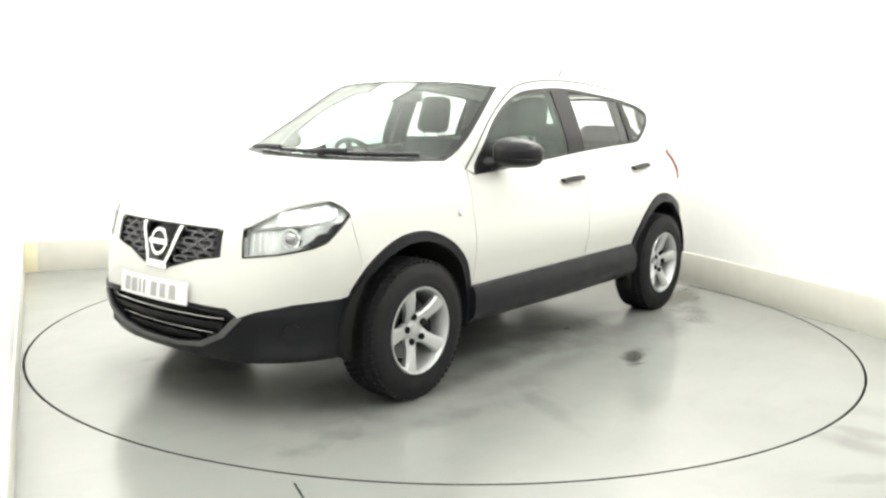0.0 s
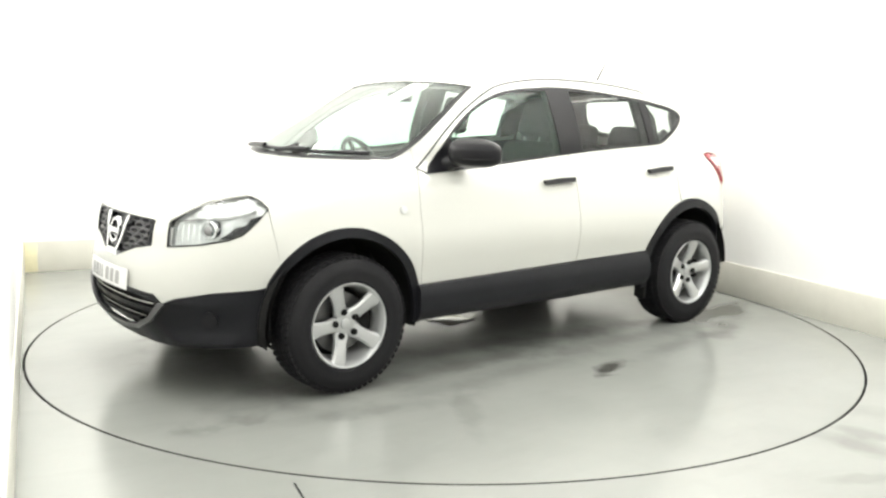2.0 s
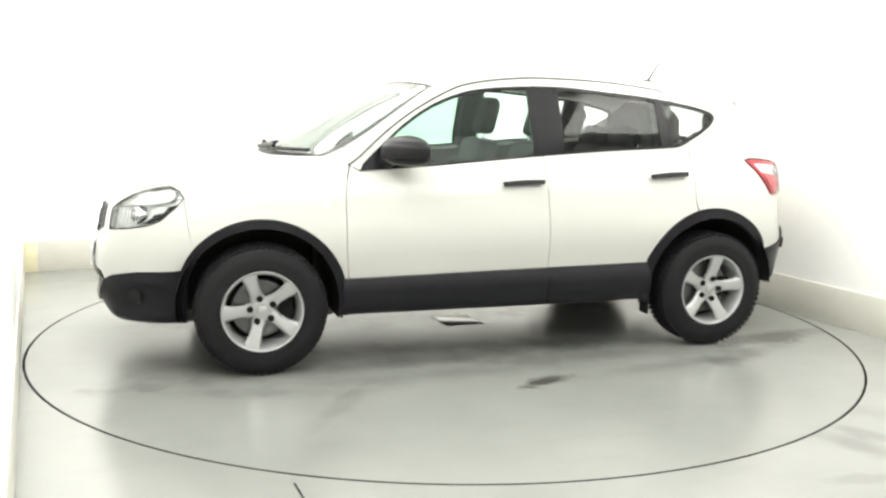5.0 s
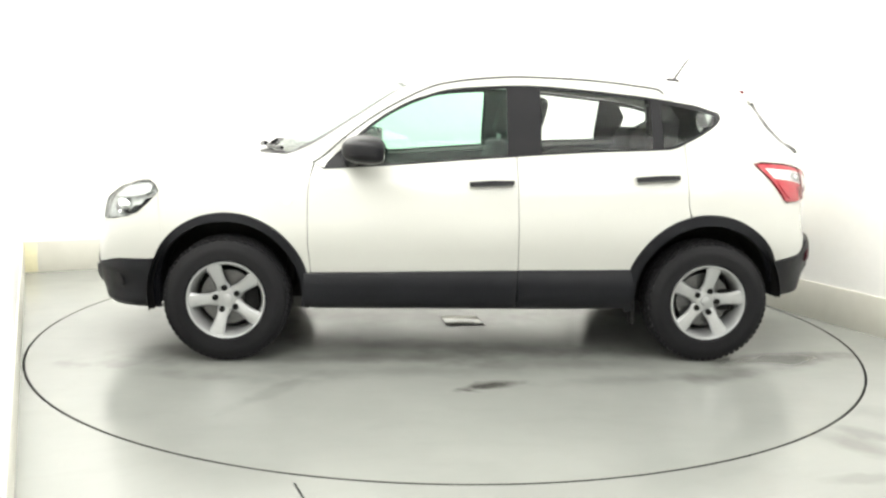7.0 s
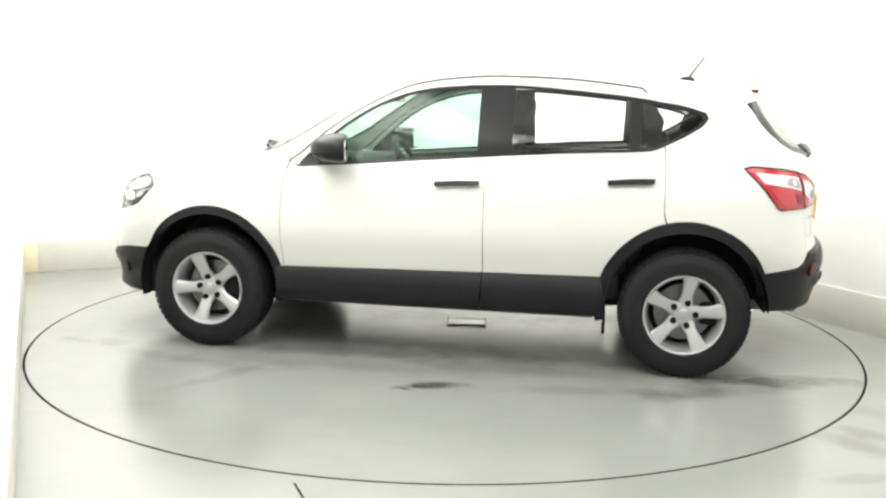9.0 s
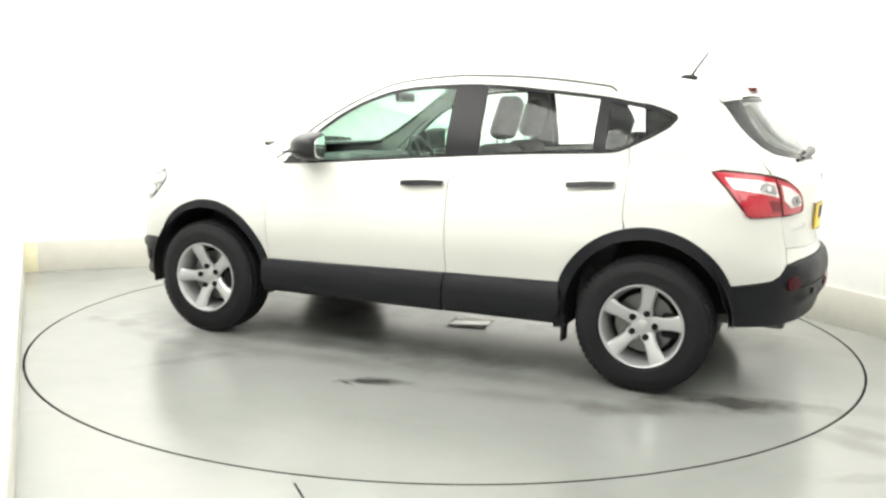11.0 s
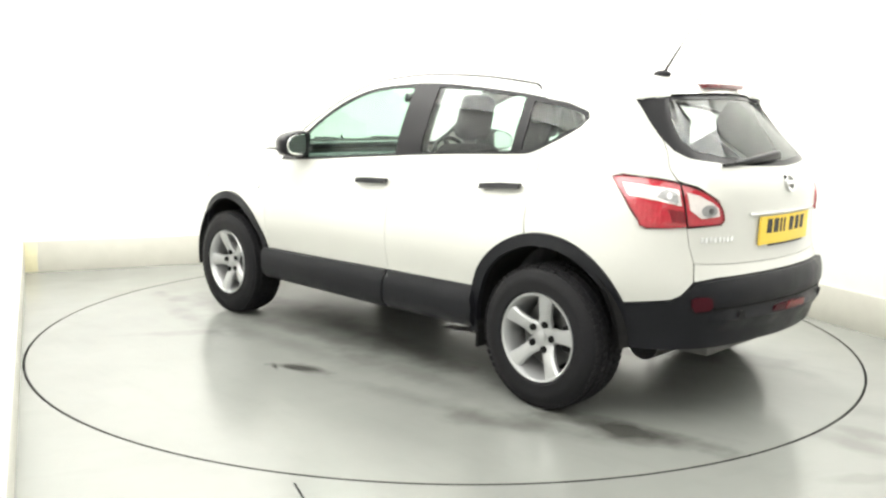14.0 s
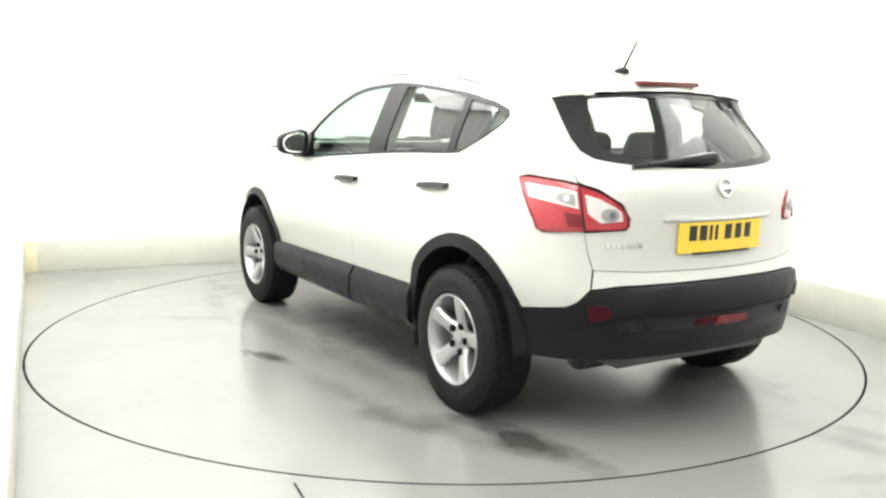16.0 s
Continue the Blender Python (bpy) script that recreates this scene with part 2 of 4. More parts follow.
def ring_floor():
    """The floor, with the round hole in which the turntable sits."""
    n = 192
    bm = bmesh.new()
    hole = [TURN.inverted() @ Vector(((RADIUS + .003) * math.cos(2 * math.pi * k / n), (RADIUS + .003) * math.sin(2 * math.pi * k / n), 0)) for k in range(n)]
    far = []
    for p in hole:
        d = p.normalized()
        s = min(((RIGHT if d.x > 0 else LEFT) / d.x) if abs(d.x) > 1e-9 else 1e9, ((BACK if d.y > 0 else -2.775) / d.y) if abs(d.y) > 1e-9 else 1e9)
        far.append(d * max(s, RADIUS + .0045))
    top = [bm.verts.new(p) for p in hole]
    low = [bm.verts.new(p - Vector((0, 0, .06))) for p in hole]
    rim = [bm.verts.new(p) for p in far]
    for k in range(n):
        j = (k + 1) % n
        bm.faces.new((top[k], rim[k], rim[j], top[j]))
        bm.faces.new((low[k], top[k], top[j], low[j]))
    corners = [bm.verts.new((x, y, 0)) for x, y in ((LEFT, FRONT), (RIGHT, FRONT), (RIGHT, -2.775), (LEFT, -2.775))]
    bm.faces.new(corners)
    for sx, sy in ((RIGHT, BACK), (LEFT, BACK), (LEFT, -2.775), (RIGHT, -2.775)):
        near = sorted(range(n), key=lambda k: (far[k] - Vector((sx, sy, 0))).length)[:2]
        a, b = sorted(near)
        if b - a == 1:
            bm.faces.new((rim[a], bm.verts.new((sx, sy, 0)), rim[b]))
    for f in bm.faces:
        f.normal_update()
        if f.normal.z < -.5:
            f.normal_flip()
    me = bpy.data.meshes.new("floor")
    bm.to_mesh(me)
    bm.free()
    me.materials.append(FLOOR)
    me.materials.append(DARK)
    for f in me.polygons:
        f.material_index = 0 if abs(f.normal.z) > .5 else 1
    ob = new("floor", me)
    ob.matrix_world = TURN
    return tagged(ob, "worn pale grey resin floor round the turntable", "floor", "", "structure")


ring_floor()
slab("pit", (LEFT, -2.775, -.12), (RIGHT, BACK, -.055), DARK, "dark pit under the turntable", "pit")
turntable = tagged(new("turntable"), "round pale grey turntable floor with dark stains", "turntable")
bm = bmesh.new()
lathe(bm, [(.001, 0), (RADIUS - .011, 0), (RADIUS - .011, -.05), (.001, -.05)], 192, "z")
part("deck", bm, TABLE, turntable)
bm = bmesh.new()
lathe(bm, [(RADIUS - .0105, -.0005), (RADIUS - .005, -.0015), (RADIUS - .004, -.05), (RADIUS - .0105, -.05)], 192, "z")
part("edge_ring", bm, DARK, turntable, "dark steel edge of the turntable")

# access hatch at the turntable's middle
bm = bmesh.new()
box(bm, (-.126, -.136, -.01), (.126, .144, .0012), 0, pose(-.12, -.13, 0, 0, 0, 8))
part("hatch_joint", bm, DARK, turntable, "dark joint round the access hatch")
bm = bmesh.new()
box(bm, (-.12, -.13, -.01), (.12, .138, .002), .002, pose(-.12, -.13, 0, 0, 0, 8))
part("access_hatch", bm, HATCH, turntable, "pale access hatch plate")


def seam(a, b, w):
    bm = bmesh.new()
    d = (Vector(b) - Vector(a))
    m = Matrix.Translation(a) @ pose(0, 0, 0, 0, 0, math.degrees(math.atan2(d.y, d.x)))
    box(bm, (0, -w / 2, -.01), (d.length, w / 2, .0015), 0, m)
    return tagged(part("floor_joint", bm, DARK, None, "thin dark joint in the resin floor"), "", "joint", "", "structure")


seam((-.545, -2.46, 0), (-.46, -2.66, 0), .008)


# ---- the car's skin: one chart wrapped round its flanks, nose and tail, one over bonnet, windscreen and roof ----
OUTLINE = [(2.155, 0), (2.148, .2), (2.12, .40), (2.05, .57), (1.92, .71), (1.73, .81), (1.5, .86), (1.2, .882), (.6, .89), (0, .892),
           (-.6, .89), (-1.2, .882), (-1.5, .862), (-1.75, .81), (-1.94, .69), (-2.06, .5), (-2.125, .25), (-2.145, 0)]
SIDE = [(.18, .10), (.25, .07), (.3, .05), (.45, .042), (.5, .038), (.56, .029), (.62, .016), (.68, .011), (.75, .012), (.85, .03), (.95, .052), (1.03, .085), (1.10, .125),
        (1.2, .15), (1.3, .19), (1.4, .235), (1.5, .285), (1.6, .34)]
NOSE = [(.18, .14), (.25, .07), (.35, .02), (.45, .0), (.55, .0), (.65, .02), (.72, .04), (.8, .055), (.86, .08), (.92, .14), (1.0, .3), (1.6, .9)]
TAIL = [(.18, .24), (.25, .15), (.35, .085), (.45, .058), (.55, .042), (.62, .044), (.67, .060), (.72, .082), (.8, .09), (.95, .085), (1.05, .085), (1.12, .115),
        (1.2, .18), (1.3, .27), (1.4, .365), (1.5, .465), (1.6, .58)]


def spline(points, n):
    """A Catmull-Rom curve through points, n steps between neighbours."""
    p = np.array([points[0], *points, points[-1]], float)
    p[0], p[-1] = 2 * p[1] - p[2], 2 * p[-2] - p[-3]
    t = np.linspace(0, 1, n, endpoint=False)[:, None]
    out = [.5 * (2 * b + (c - a) * t + (2 * a - 5 * b + 4 * c - d) * t * t + (3 * b - a - 3 * c + d) * t ** 3)
           for a, b, c, d in zip(p, p[1:], p[2:], p[3:])]
    return np.concatenate(out + [p[-2:-1]])


def smooth_table(rows):
    c = spline(rows, 8)
    return c[:, 0], c[:, 1]


_ring = spline([*[(x, -y) for x, y in OUTLINE[3:0:-1]], *OUTLINE, *[(x, -y) for x, y in OUTLINE[-2:-5:-1]]], 12)[36:-36]
_len = np.concatenate([[0], np.cumsum(np.hypot(*np.diff(_ring, axis=0).T))])
_mid = np.interp(0, -_ring[:, 0], _len)
_u = (_mid - _len)[::-1]
_xy = _ring[::-1]
_tan = np.gradient(_xy, axis=0)
_tan /= np.hypot(*_tan.T)[:, None]
UF, UR = float(_u[-1]), float(_u[0])
_is, _in, _it = smooth_table(SIDE), smooth_table(NOSE), smooth_table(TAIL)


def wrap(u, z, out=0.0):
    """The place on the skin at u (x along the flank, then on round the corners; past UF and UR the other side) and height z."""
    u, z = np.atleast_1d(np.asarray(u, float)), np.atleast_1d(np.asarray(z, float))
    flip = np.where((u > UF) | (u < UR), -1.0, 1.0)
    u = np.where(u > UF, 2 * UF - u, np.where(u < UR, 2 * UR - u, u))
    x, y = np.interp(u, _u, _xy[:, 0]), np.interp(u, _u, _xy[:, 1])
    tx, ty = np.interp(u, _u, _tan[:, 0]), np.interp(u, _u, _tan[:, 1])
    nx, ny = -ty, tx
    nx, ny = np.where(np.abs(nx) < 1e-9, 0, nx), ny
    wf, ws, wr = np.clip(nx, 0, 1) ** 2, ny ** 2, np.clip(-nx, 0, 1) ** 2
    d = (wf * np.interp(z, *_in) + ws * np.interp(z, *_is) + wr * np.interp(z, *_it)) / (wf + ws + wr) - out
    d = d + .06 * np.clip(wr * ws * 6, 0, 1) * np.clip((z - 1.15) / .25, 0, 1)
    return np.stack([x - nx * d, (y - ny * d) * flip, z], -1)


def inside(p, loops):
    """Whether each of the points lies inside the loops, holes left out."""
    hit = np.zeros(len(p), bool)
    for loop in loops:
        a = np.asarray(loop, float)
        b = np.roll(a, -1, 0)
        for (x0, y0), (x1, y1) in zip(a, b):
            if y0 == y1:
                continue
            cross = ((y0 > p[:, 1]) != (y1 > p[:, 1])) & (p[:, 0] < (x1 - x0) * (p[:, 1] - y0) / (y1 - y0) + x0)
            hit ^= cross
    return hit


def fine(loop, step):
    out = []
    for a, b in zip(loop, [*loop[1:], loop[0]]):
        n = max(1, int(math.ceil(math.dist(a, b) / step)))
        out += [(a[0] + (b[0] - a[0]) * k / n, a[1] + (b[1] - a[1]) * k / n) for k in range(n)]
    return out


def flat_mesh(loops, step):
    """Points and triangles that fill the first loop, but for the holes in it."""
    from mathutils.geometry import delaunay_2d_cdt
    loops = [fine(l, step) for l in loops]
    pts, edges = [], []
    for l in loops:
        k = len(pts)
        pts += l
        edges += [(k + i, k + (i + 1) % len(l)) for i in range(len(l))]
    rim = np.array(pts)
    lo, hi = rim.min(0), rim.max(0)
    gx, gy = np.meshgrid(np.arange(lo[0] + step / 2, hi[0], step), np.arange(lo[1] + step / 2, hi[1], step))
    g = np.stack([gx.ravel(), gy.ravel()], -1)
    if len(g):
        g = g[inside(g, loops)]
    if len(g):
        d = np.min(np.hypot(g[:, None, 0] - rim[None, :, 0], g[:, None, 1] - rim[None, :, 1]), 1)
        g = g[d > step * .45]
    v, _, f, *_ = delaunay_2d_cdt([Vector(p) for p in (*pts, *map(tuple, g))], edges, [], 0, 1e-6)
    v = np.array([tuple(p) for p in v])
    f = np.array([t for t in f if len(t) == 3])
    return v, f[inside(v[f].mean(1), loops)]


def shell(top, under, tri):
    """Closes a sheet and its underside along the rim."""
    n = len(top)
    seen = {}
    for t in tri:
        for a, b in ((t[0], t[1]), (t[1], t[2]), (t[2], t[0])):
            seen[(a, b)] = 1
    rim = [(a, b) for a, b in seen if (b, a) not in seen]
    faces = [tuple(t) for t in tri] + [tuple(n + i for i in t[::-1]) for t in tri] + [(b, a, n + a, n + b) for a, b in rim]
    return np.concatenate([top, under]), faces


def panel(name, loops, mat, parent, label="", out=0.0, thick=0.012, step=0.05, flip=False, bulge=None):
    """A sheet of the car's skin, cut along loops in the wrapped chart. flip: its twin on the other flank."""
    if not isinstance(loops[0], list):
        loops = [loops]
    v, f = flat_mesh(loops, step)
    lift = out if bulge is None else out + bulge(v)
    top, under = wrap(v[:, 0], v[:, 1], lift), wrap(v[:, 0], v[:, 1], out - thick)
    if flip:
        top[:, 1] *= -1
        under[:, 1] *= -1
    else:
        f = f[:, ::-1]
    verts, faces = shell(top, under, f)
    return mesh_object(name, verts, faces, mat, parent, label)


def both(name, loops, mat, parent, label="", **kw):
    return panel(name, loops, mat, parent, label, **kw), panel(name, loops, mat, parent, label, flip=True, **kw)


def nose(loop):
    """A half loop from the flank to the middle of the nose, closed by its mirror image."""
    return [*loop, *[(2 * UF - u, z) for u, z in loop[::-1]]]


def tail(loop):
    return [*loop, *[(2 * UR - u, z) for u, z in loop[::-1]]]


def arc(cx, cz, r, a0, a1, n=24):
    return [(cx + r * math.cos(radians(a0 + (a1 - a0) * k / n)), cz + r * math.sin(radians(a0 + (a1 - a0) * k / n))) for k in range(n + 1)]


def curve2(points, n=6):
    return [tuple(map(float, p)) for p in spline(points, n)]


# the line in which flanks and upper skin meet
EDGE = curve2([(-2.719, 1.513), (-2.5, 1.51), (-2.2, 1.488), (-1.76, 1.46), (-1.62, 1.450), (-1.5, 1.462), (-1.3, 1.487), (-1.04, 1.52), (-.7, 1.558), (-.33, 1.573),
               (-.12, 1.568), (.1, 1.55), (.24, 1.528), (.36, 1.492), (.48, 1.42), (.66, 1.30), (.78, 1.222), (.9, 1.155), (1.0, 1.115), (1.2, 1.065),
               (1.5, 1.015), (1.7, .985), (1.8, .975), (1.9, .962), (2.03, .932), (2.13, .893), (2.225, .857), (2.34, .848), (2.731, .846)])
_eu, _ez = np.array(EDGE).T


def edge_z(u):
    return np.interp(u, _eu, _ez)


def edge_run(a, b, n=30):
    return [(a + (b - a) * k / n, float(edge_z(a + (b - a) * k / n))) for k in range(n + 1)]


def loft(name, rows, mat, parent, label="", nq=25, thick=.012, power=2.3, first=None, last=None, drop=0.0):
    """Upper skin: rows of (edge u, middle x, middle z); first and last: the u from which the whole row follows the nose or tail."""
    rows = spline(rows, 5)
    q = np.linspace(-1, 1, nq)
    prof = 1 - np.abs(q) ** power
    grid = []
    for u, xc, zc in rows:
        e = wrap(u, edge_z(u), -drop)[0]
        grid.append(np.stack([e[0] + (xc - e[0]) * prof, e[1] * q, e[2] + (zc - e[2]) * prof], -1))
    grid = np.array(grid)
    n = len(grid)
    for u0, centre, index in ((first, UF, 0), (last, UR, n - 1)):
        if u0 is not None:
            uu = centre + np.abs(q) * (u0 - centre)
            line = wrap(uu, edge_z(uu), -drop)
            line[:, 1] = np.sign(q) * np.abs(line[:, 1])
            off = line - grid[index]
            for k in range(n):
                w = max(0.0, 1 - abs(k - index) / (n * .45)) ** 2
                grid[k] += off * w
    m = grid.shape[1]
    top = grid.reshape(-1, 3)
    tri = []
    for i in range(n - 1):
        for j in range(m - 1):
            a, b, c, d = i * m + j, i * m + j + 1, (i + 1) * m + j + 1, (i + 1) * m + j
            tri += [(a, b, c), (a, c, d)]
    verts, faces = shell(top, top - np.array([0, 0, thick]), tri)
    ob = mesh_object(name, verts, faces, mat, parent, label)
    return ob, grid


# ---- the car ----
THETA = [(0, 231.83), (.5, 228.92), (1, 225.43), (1.5, 221.88), (2, 218.28), (2.5, 214.74), (3, 211.26), (3.5, 207.91), (4, 204.51),
         (6.5, 187.09), (7, 183.60), (7.5, 180.18), (8, 176.72), (8.5, 173.30), (9, 169.85), (11.5, 153.11), (12, 149.56), (12.5, 145.98),
         (13, 142.37), (13.5, 138.98), (14, 135.51), (14.5, 132.12), (15, 128.59), (15.5, 125.16), (16, 121.61)]
OFF = (.0851, .0592)

car = tagged(new("car"), "white five-door crossover car with black lower cladding on the turntable", "car")

# windows: top and bottom line of the black surround
WIN_TOP = curve2([(-1.418, 1.346), (-1.402, 1.370), (-1.272, 1.409), (-1.038, 1.447), (-.847, 1.468), (-.528, 1.496), (-.322, 1.505), (-.116, 1.499), (.106, 1.479),
                  (.265, 1.438), (.42, 1.368), (.569, 1.268), (.718, 1.135), (.77, 1.078), (.787, 1.050)], 4)
WIN_LOW = curve2([(.787, 1.044), (.445, 1.063), (.111, 1.090), (-.312, 1.123), (-.667, 1.147), (-1.033, 1.164), (-1.146, 1.180), (-1.285, 1.247), (-1.380, 1.303), (-1.418, 1.342)], 4)
_wt, _wl = np.array(WIN_TOP), np.array(WIN_LOW)[::-1]


def win_top(u):
    return float(np.interp(u, _wt[:, 0], _wt[:, 1]))


def win_low(u):
    return float(np.interp(u, _wl[:, 0], _wl[:, 1]))


def pane_loop(a, b, inset=.018, n=14, lean=0.0):
    us = [a + (b - a) * k / n for k in range(n + 1)]
    up = [(u, win_top(u) - inset) for u in us]
    low = [(u + lean * (1 if k in (0, n) else 1), win_low(u) + inset * .8) for k, u in reversed(list(enumerate(us)))]
    return [*up, *low]


RAIL = [(.862, 1.075), (.837, 1.085), (.78, 1.128), (.662, 1.232), (.482, 1.358), (.26, 1.474), (.106, 1.518), (-.116, 1.545), (-.327, 1.553), (-.693, 1.540), (-1.0, 1.507), (-1.06, 1.495), (-1.085, 1.475)]
RAIL_C = curve2(RAIL, 4)


def shifted(line, d):
    a = np.array(line)
    t = np.gradient(a, axis=0)
    t /= np.hypot(*t.T)[:, None]
    return [tuple(map(float, p)) for p in a + np.stack([-t[:, 1], t[:, 0]], -1) * d]


FA, RA, RR, RQ = (1.316, .36), (-1.312, .362), .449, .461
front_door = [(.865, .487), (.878, .65), (.88, .9), (.868, 1.0), (.848, 1.066), (.80, 1.04), *[p for p in WIN_LOW if p[0] > -.246], (-.246, win_low(-.246) - .002), (-.256, .507)]
rear_door = [(-.2595, .508), (-.2495, win_low(-.2495)), *[p for p in WIN_LOW if -.26 > p[0] > -1.17], (-1.185, 1.196), (-1.192, 1.1), (-1.1885, .93), (-1.1885, .86),
             *arc(*RA, RQ, 76, 21, 14), (-.884, .516)]
wing = [(.8685, .487), (.8815, .65), (.8835, .9), (.872, 1.005), (.856, 1.074), *[(u, float(edge_z(u))) for u in np.linspace(.875, 1.80, 26)], (1.745, .952), (1.70, .915), (1.692, .86),
        (1.67, .75), (1.655, .655), *arc(*FA, RR, 41, 166, 28)]
fascia = nose([(1.655, .652), (1.672, .75), (1.695, .86), (1.702, .90), (1.75, .852), (1.821, .792), (1.887, .768), (2.024, .744), (2.216, .724), (2.222, .845), (2.232, .853), (2.33, .846), (2.333, .722), (2.48, .697),
               (2.63, .652), (2.655, .645)])
_low_edge = [(1.70, .548), (1.76, .54), (1.977, .527), (2.149, .496), (2.227, .466), (2.278, .504), (2.504, .511), (2.62, .506)]
fascia = nose([(1.709, .552), *arc(*FA, RR, 27, 41, 6), *fascia[1:len(fascia) // 2]])
fascia = [*[(1.977, .530), (1.76, .543)], *fascia[:len(fascia) // 2], *[(2 * UF - u, z) for u, z in [*[(1.977, .530), (1.76, .543)], *fascia[:len(fascia) // 2]][::-1]], 
          *[(2 * UF - u, z + .003) for u, z in _low_edge[3:]], *[(u, z + .003) for u, z in _low_edge[:2:-1]]]
quarter_loop = [*arc(*RA, RQ, 154, 77, 22), (-1.192, .86), (-1.192, .93), (-1.1955, 1.1), (-1.189, 1.199), (-1.285, 1.245), (-1.382, 1.301), (-1.422, 1.344), (-1.406, 1.374), (-1.272, 1.413),
                (-1.14, 1.431), (-1.09, 1.470), (-1.07, 1.496), *[(u, float(edge_z(u))) for u in np.linspace(-1.075, -1.628, 16)], (-1.645, 1.428), (-1.75, 1.343), (-1.845, 1.270), (-1.866, 1.256), (-1.90, 1.20), (-1.908, 1.14), (-1.955, 1.086),
                (-1.883, 1.096), (-1.657, 1.110), (-1.600, 1.098), (-1.684, 1.014), (-1.757, .929), (-1.805, .883), (-2.002, .893), (-2.02, .81), (-2.047, .738), (-2.040, .660), (-1.984, .607), (-1.941, .587), (-1.729, .562)]
tailgate_loop = tail([(-2.051, .738), (-2.0235, .81), (-2.0055, .887), (-2.205, .899), (-2.220, .943), (-2.182, 1.006), (-2.07, 1.065), (-1.963, 1.088), (-1.912, 1.14), (-1.904, 1.20), (-1.872, 1.254), (-1.942, 1.212), (-2.045, 1.181),
                      (-2.17, 1.166), (-2.297, 1.156), (-2.472, 1.147), (-2.70, 1.140)])
tailgate_loop = [*tailgate_loop, (2 * UR + 2.3, .728), (2 * UR + 2.58, .726), (-2.58, .726), (-2.3, .728)]

both("front_door", front_door, PAINT, car, step=.045)
both("rear_door", rear_door, PAINT, car, step=.045)
both("front_wing", wing, PAINT, car, step=.045)
panel("front_bumper", fascia, PAINT, car, step=.04)
both("rear_quarter", quarter_loop, PAINT, car, step=.045)
panel("tailgate", tailgate_loop, PAINT, car, step=.045)
panel("rear_bumper", [(-2.048, .662), (-2.055, .7345), (-2.3, .7245), (-2.58, .7225), (2 * UR + 2.58, .7225), (2 * UR + 2.3, .7245), (2 * UR + 2.055, .7345), (2 * UR + 2.048, .662), (2 * UR + 2.175, .676), (2 * UR + 2.59, .683), (-2.59, .683), (-2.175, .676)],
      PAINT, car, step=.04)
both("door_frame", [*[p for p in shifted(RAIL_C, .0035)], (-1.13, 1.436), *[(u, z + .002) for u, z in WIN_TOP if u > -1.13], (.80, 1.05), (.850, 1.072)], PAINT, car, step=.03)
both("roof_side", [*[(float(u), float(edge_z(u))) for u in np.linspace(.87, -1.07, 46)], *[p for p in shifted(RAIL_C, -.0035)][::-1]], PAINT, car, step=.04)
both("door_seal", [*shifted(RAIL_C, .0045), *shifted(RAIL_C, -.0045)[::-1]], TRIM, car, out=.001, thick=.008, step=.03)
for u0, z0, u1, z1 in ((.869, .49, .884, 1.0), (-.260, .50, -.25, 1.115), (-1.193, .9, -1.196, 1.2)):
    both("door_gap", [(u0 - .012, z0), (u1 - .012, z1), (u1 + .012, z1), (u0 + .012, z0)], DARK, car, out=-.009, thick=.006)

# upper skin
loft("bonnet", [(2.05, 2.075, .846), (1.93, 1.985, .938), (1.75, 1.83, 1.005), (1.5, 1.60, 1.060), (1.2, 1.37, 1.092), (1.0, 1.235, 1.103)], PAINT, car, first=2.05, nq=33)
loft("cowl", [(1.03, 1.26, 1.085), (.985, 1.21, 1.104), (.955, 1.175, 1.12)], PLASTIC, car, "black plastic windscreen cowl", drop=.004)
SCREEN_ROWS = [(.955, 1.175, 1.12), (.78, .93, 1.265), (.6, .68, 1.395), (.36, .41, 1.523)]
_, screen_grid = loft("windscreen", SCREEN_ROWS, SCREEN, car, "wide raked windscreen", thick=.006, drop=.003)
loft("roof", [(.35, .395, 1.529), (.1, .12, 1.560), (-.33, -.33, 1.586), (-.8, -.8, 1.586), (-1.25, -1.25, 1.567), (-1.62, -1.66, 1.513)], PAINT, car, last=-1.62, nq=33)
loft("headlining", [(.33, .36, 1.50), (-.33, -.33, 1.550), (-1.0, -1.0, 1.545), (-1.5, -1.5, 1.50)], LINING, car, drop=.03, thick=.006)


def screen_band():
    """Black ceramic edge round the windscreen."""
    rows, m = screen_grid.shape[:2]
    for name, ii, jj in (("screen_edge", range(0, rows), (0, 1)), ("screen_edge", range(0, rows), (m - 2, m - 1))):
        verts, faces = [], []
        for i in ii:
            a, b = screen_grid[i, jj[0]], screen_grid[i, jj[1]]
            verts += [a + (0, 0, .003), (b * .6 + a * .4 if jj[0] == 0 else b) + (0, 0, .003)] if jj[0] == 0 else [a * .6 + b * .4 + (0, 0, .003), b + (0, 0, .003)]
        k = len(verts) // 2
        faces = [(2 * i, 2 * i + 1, 2 * i + 3, 2 * i + 2) for i in range(k - 1)]
        n = len(verts)
        v = np.array(verts)
        v = np.concatenate([v, v - np.array([0, 0, .002])])
        faces += [tuple(n + q for q in f[::-1]) for f in faces]
        mesh_object(name, v, faces, TRIM, car)
    top = screen_grid[-1]
    bm = bmesh.new()
    tube(bm, [tuple(p + (0.004, 0, 0)) for p in top], .004, 6)
    part("screen_top_seal", bm, TRIM, car)


screen_band()

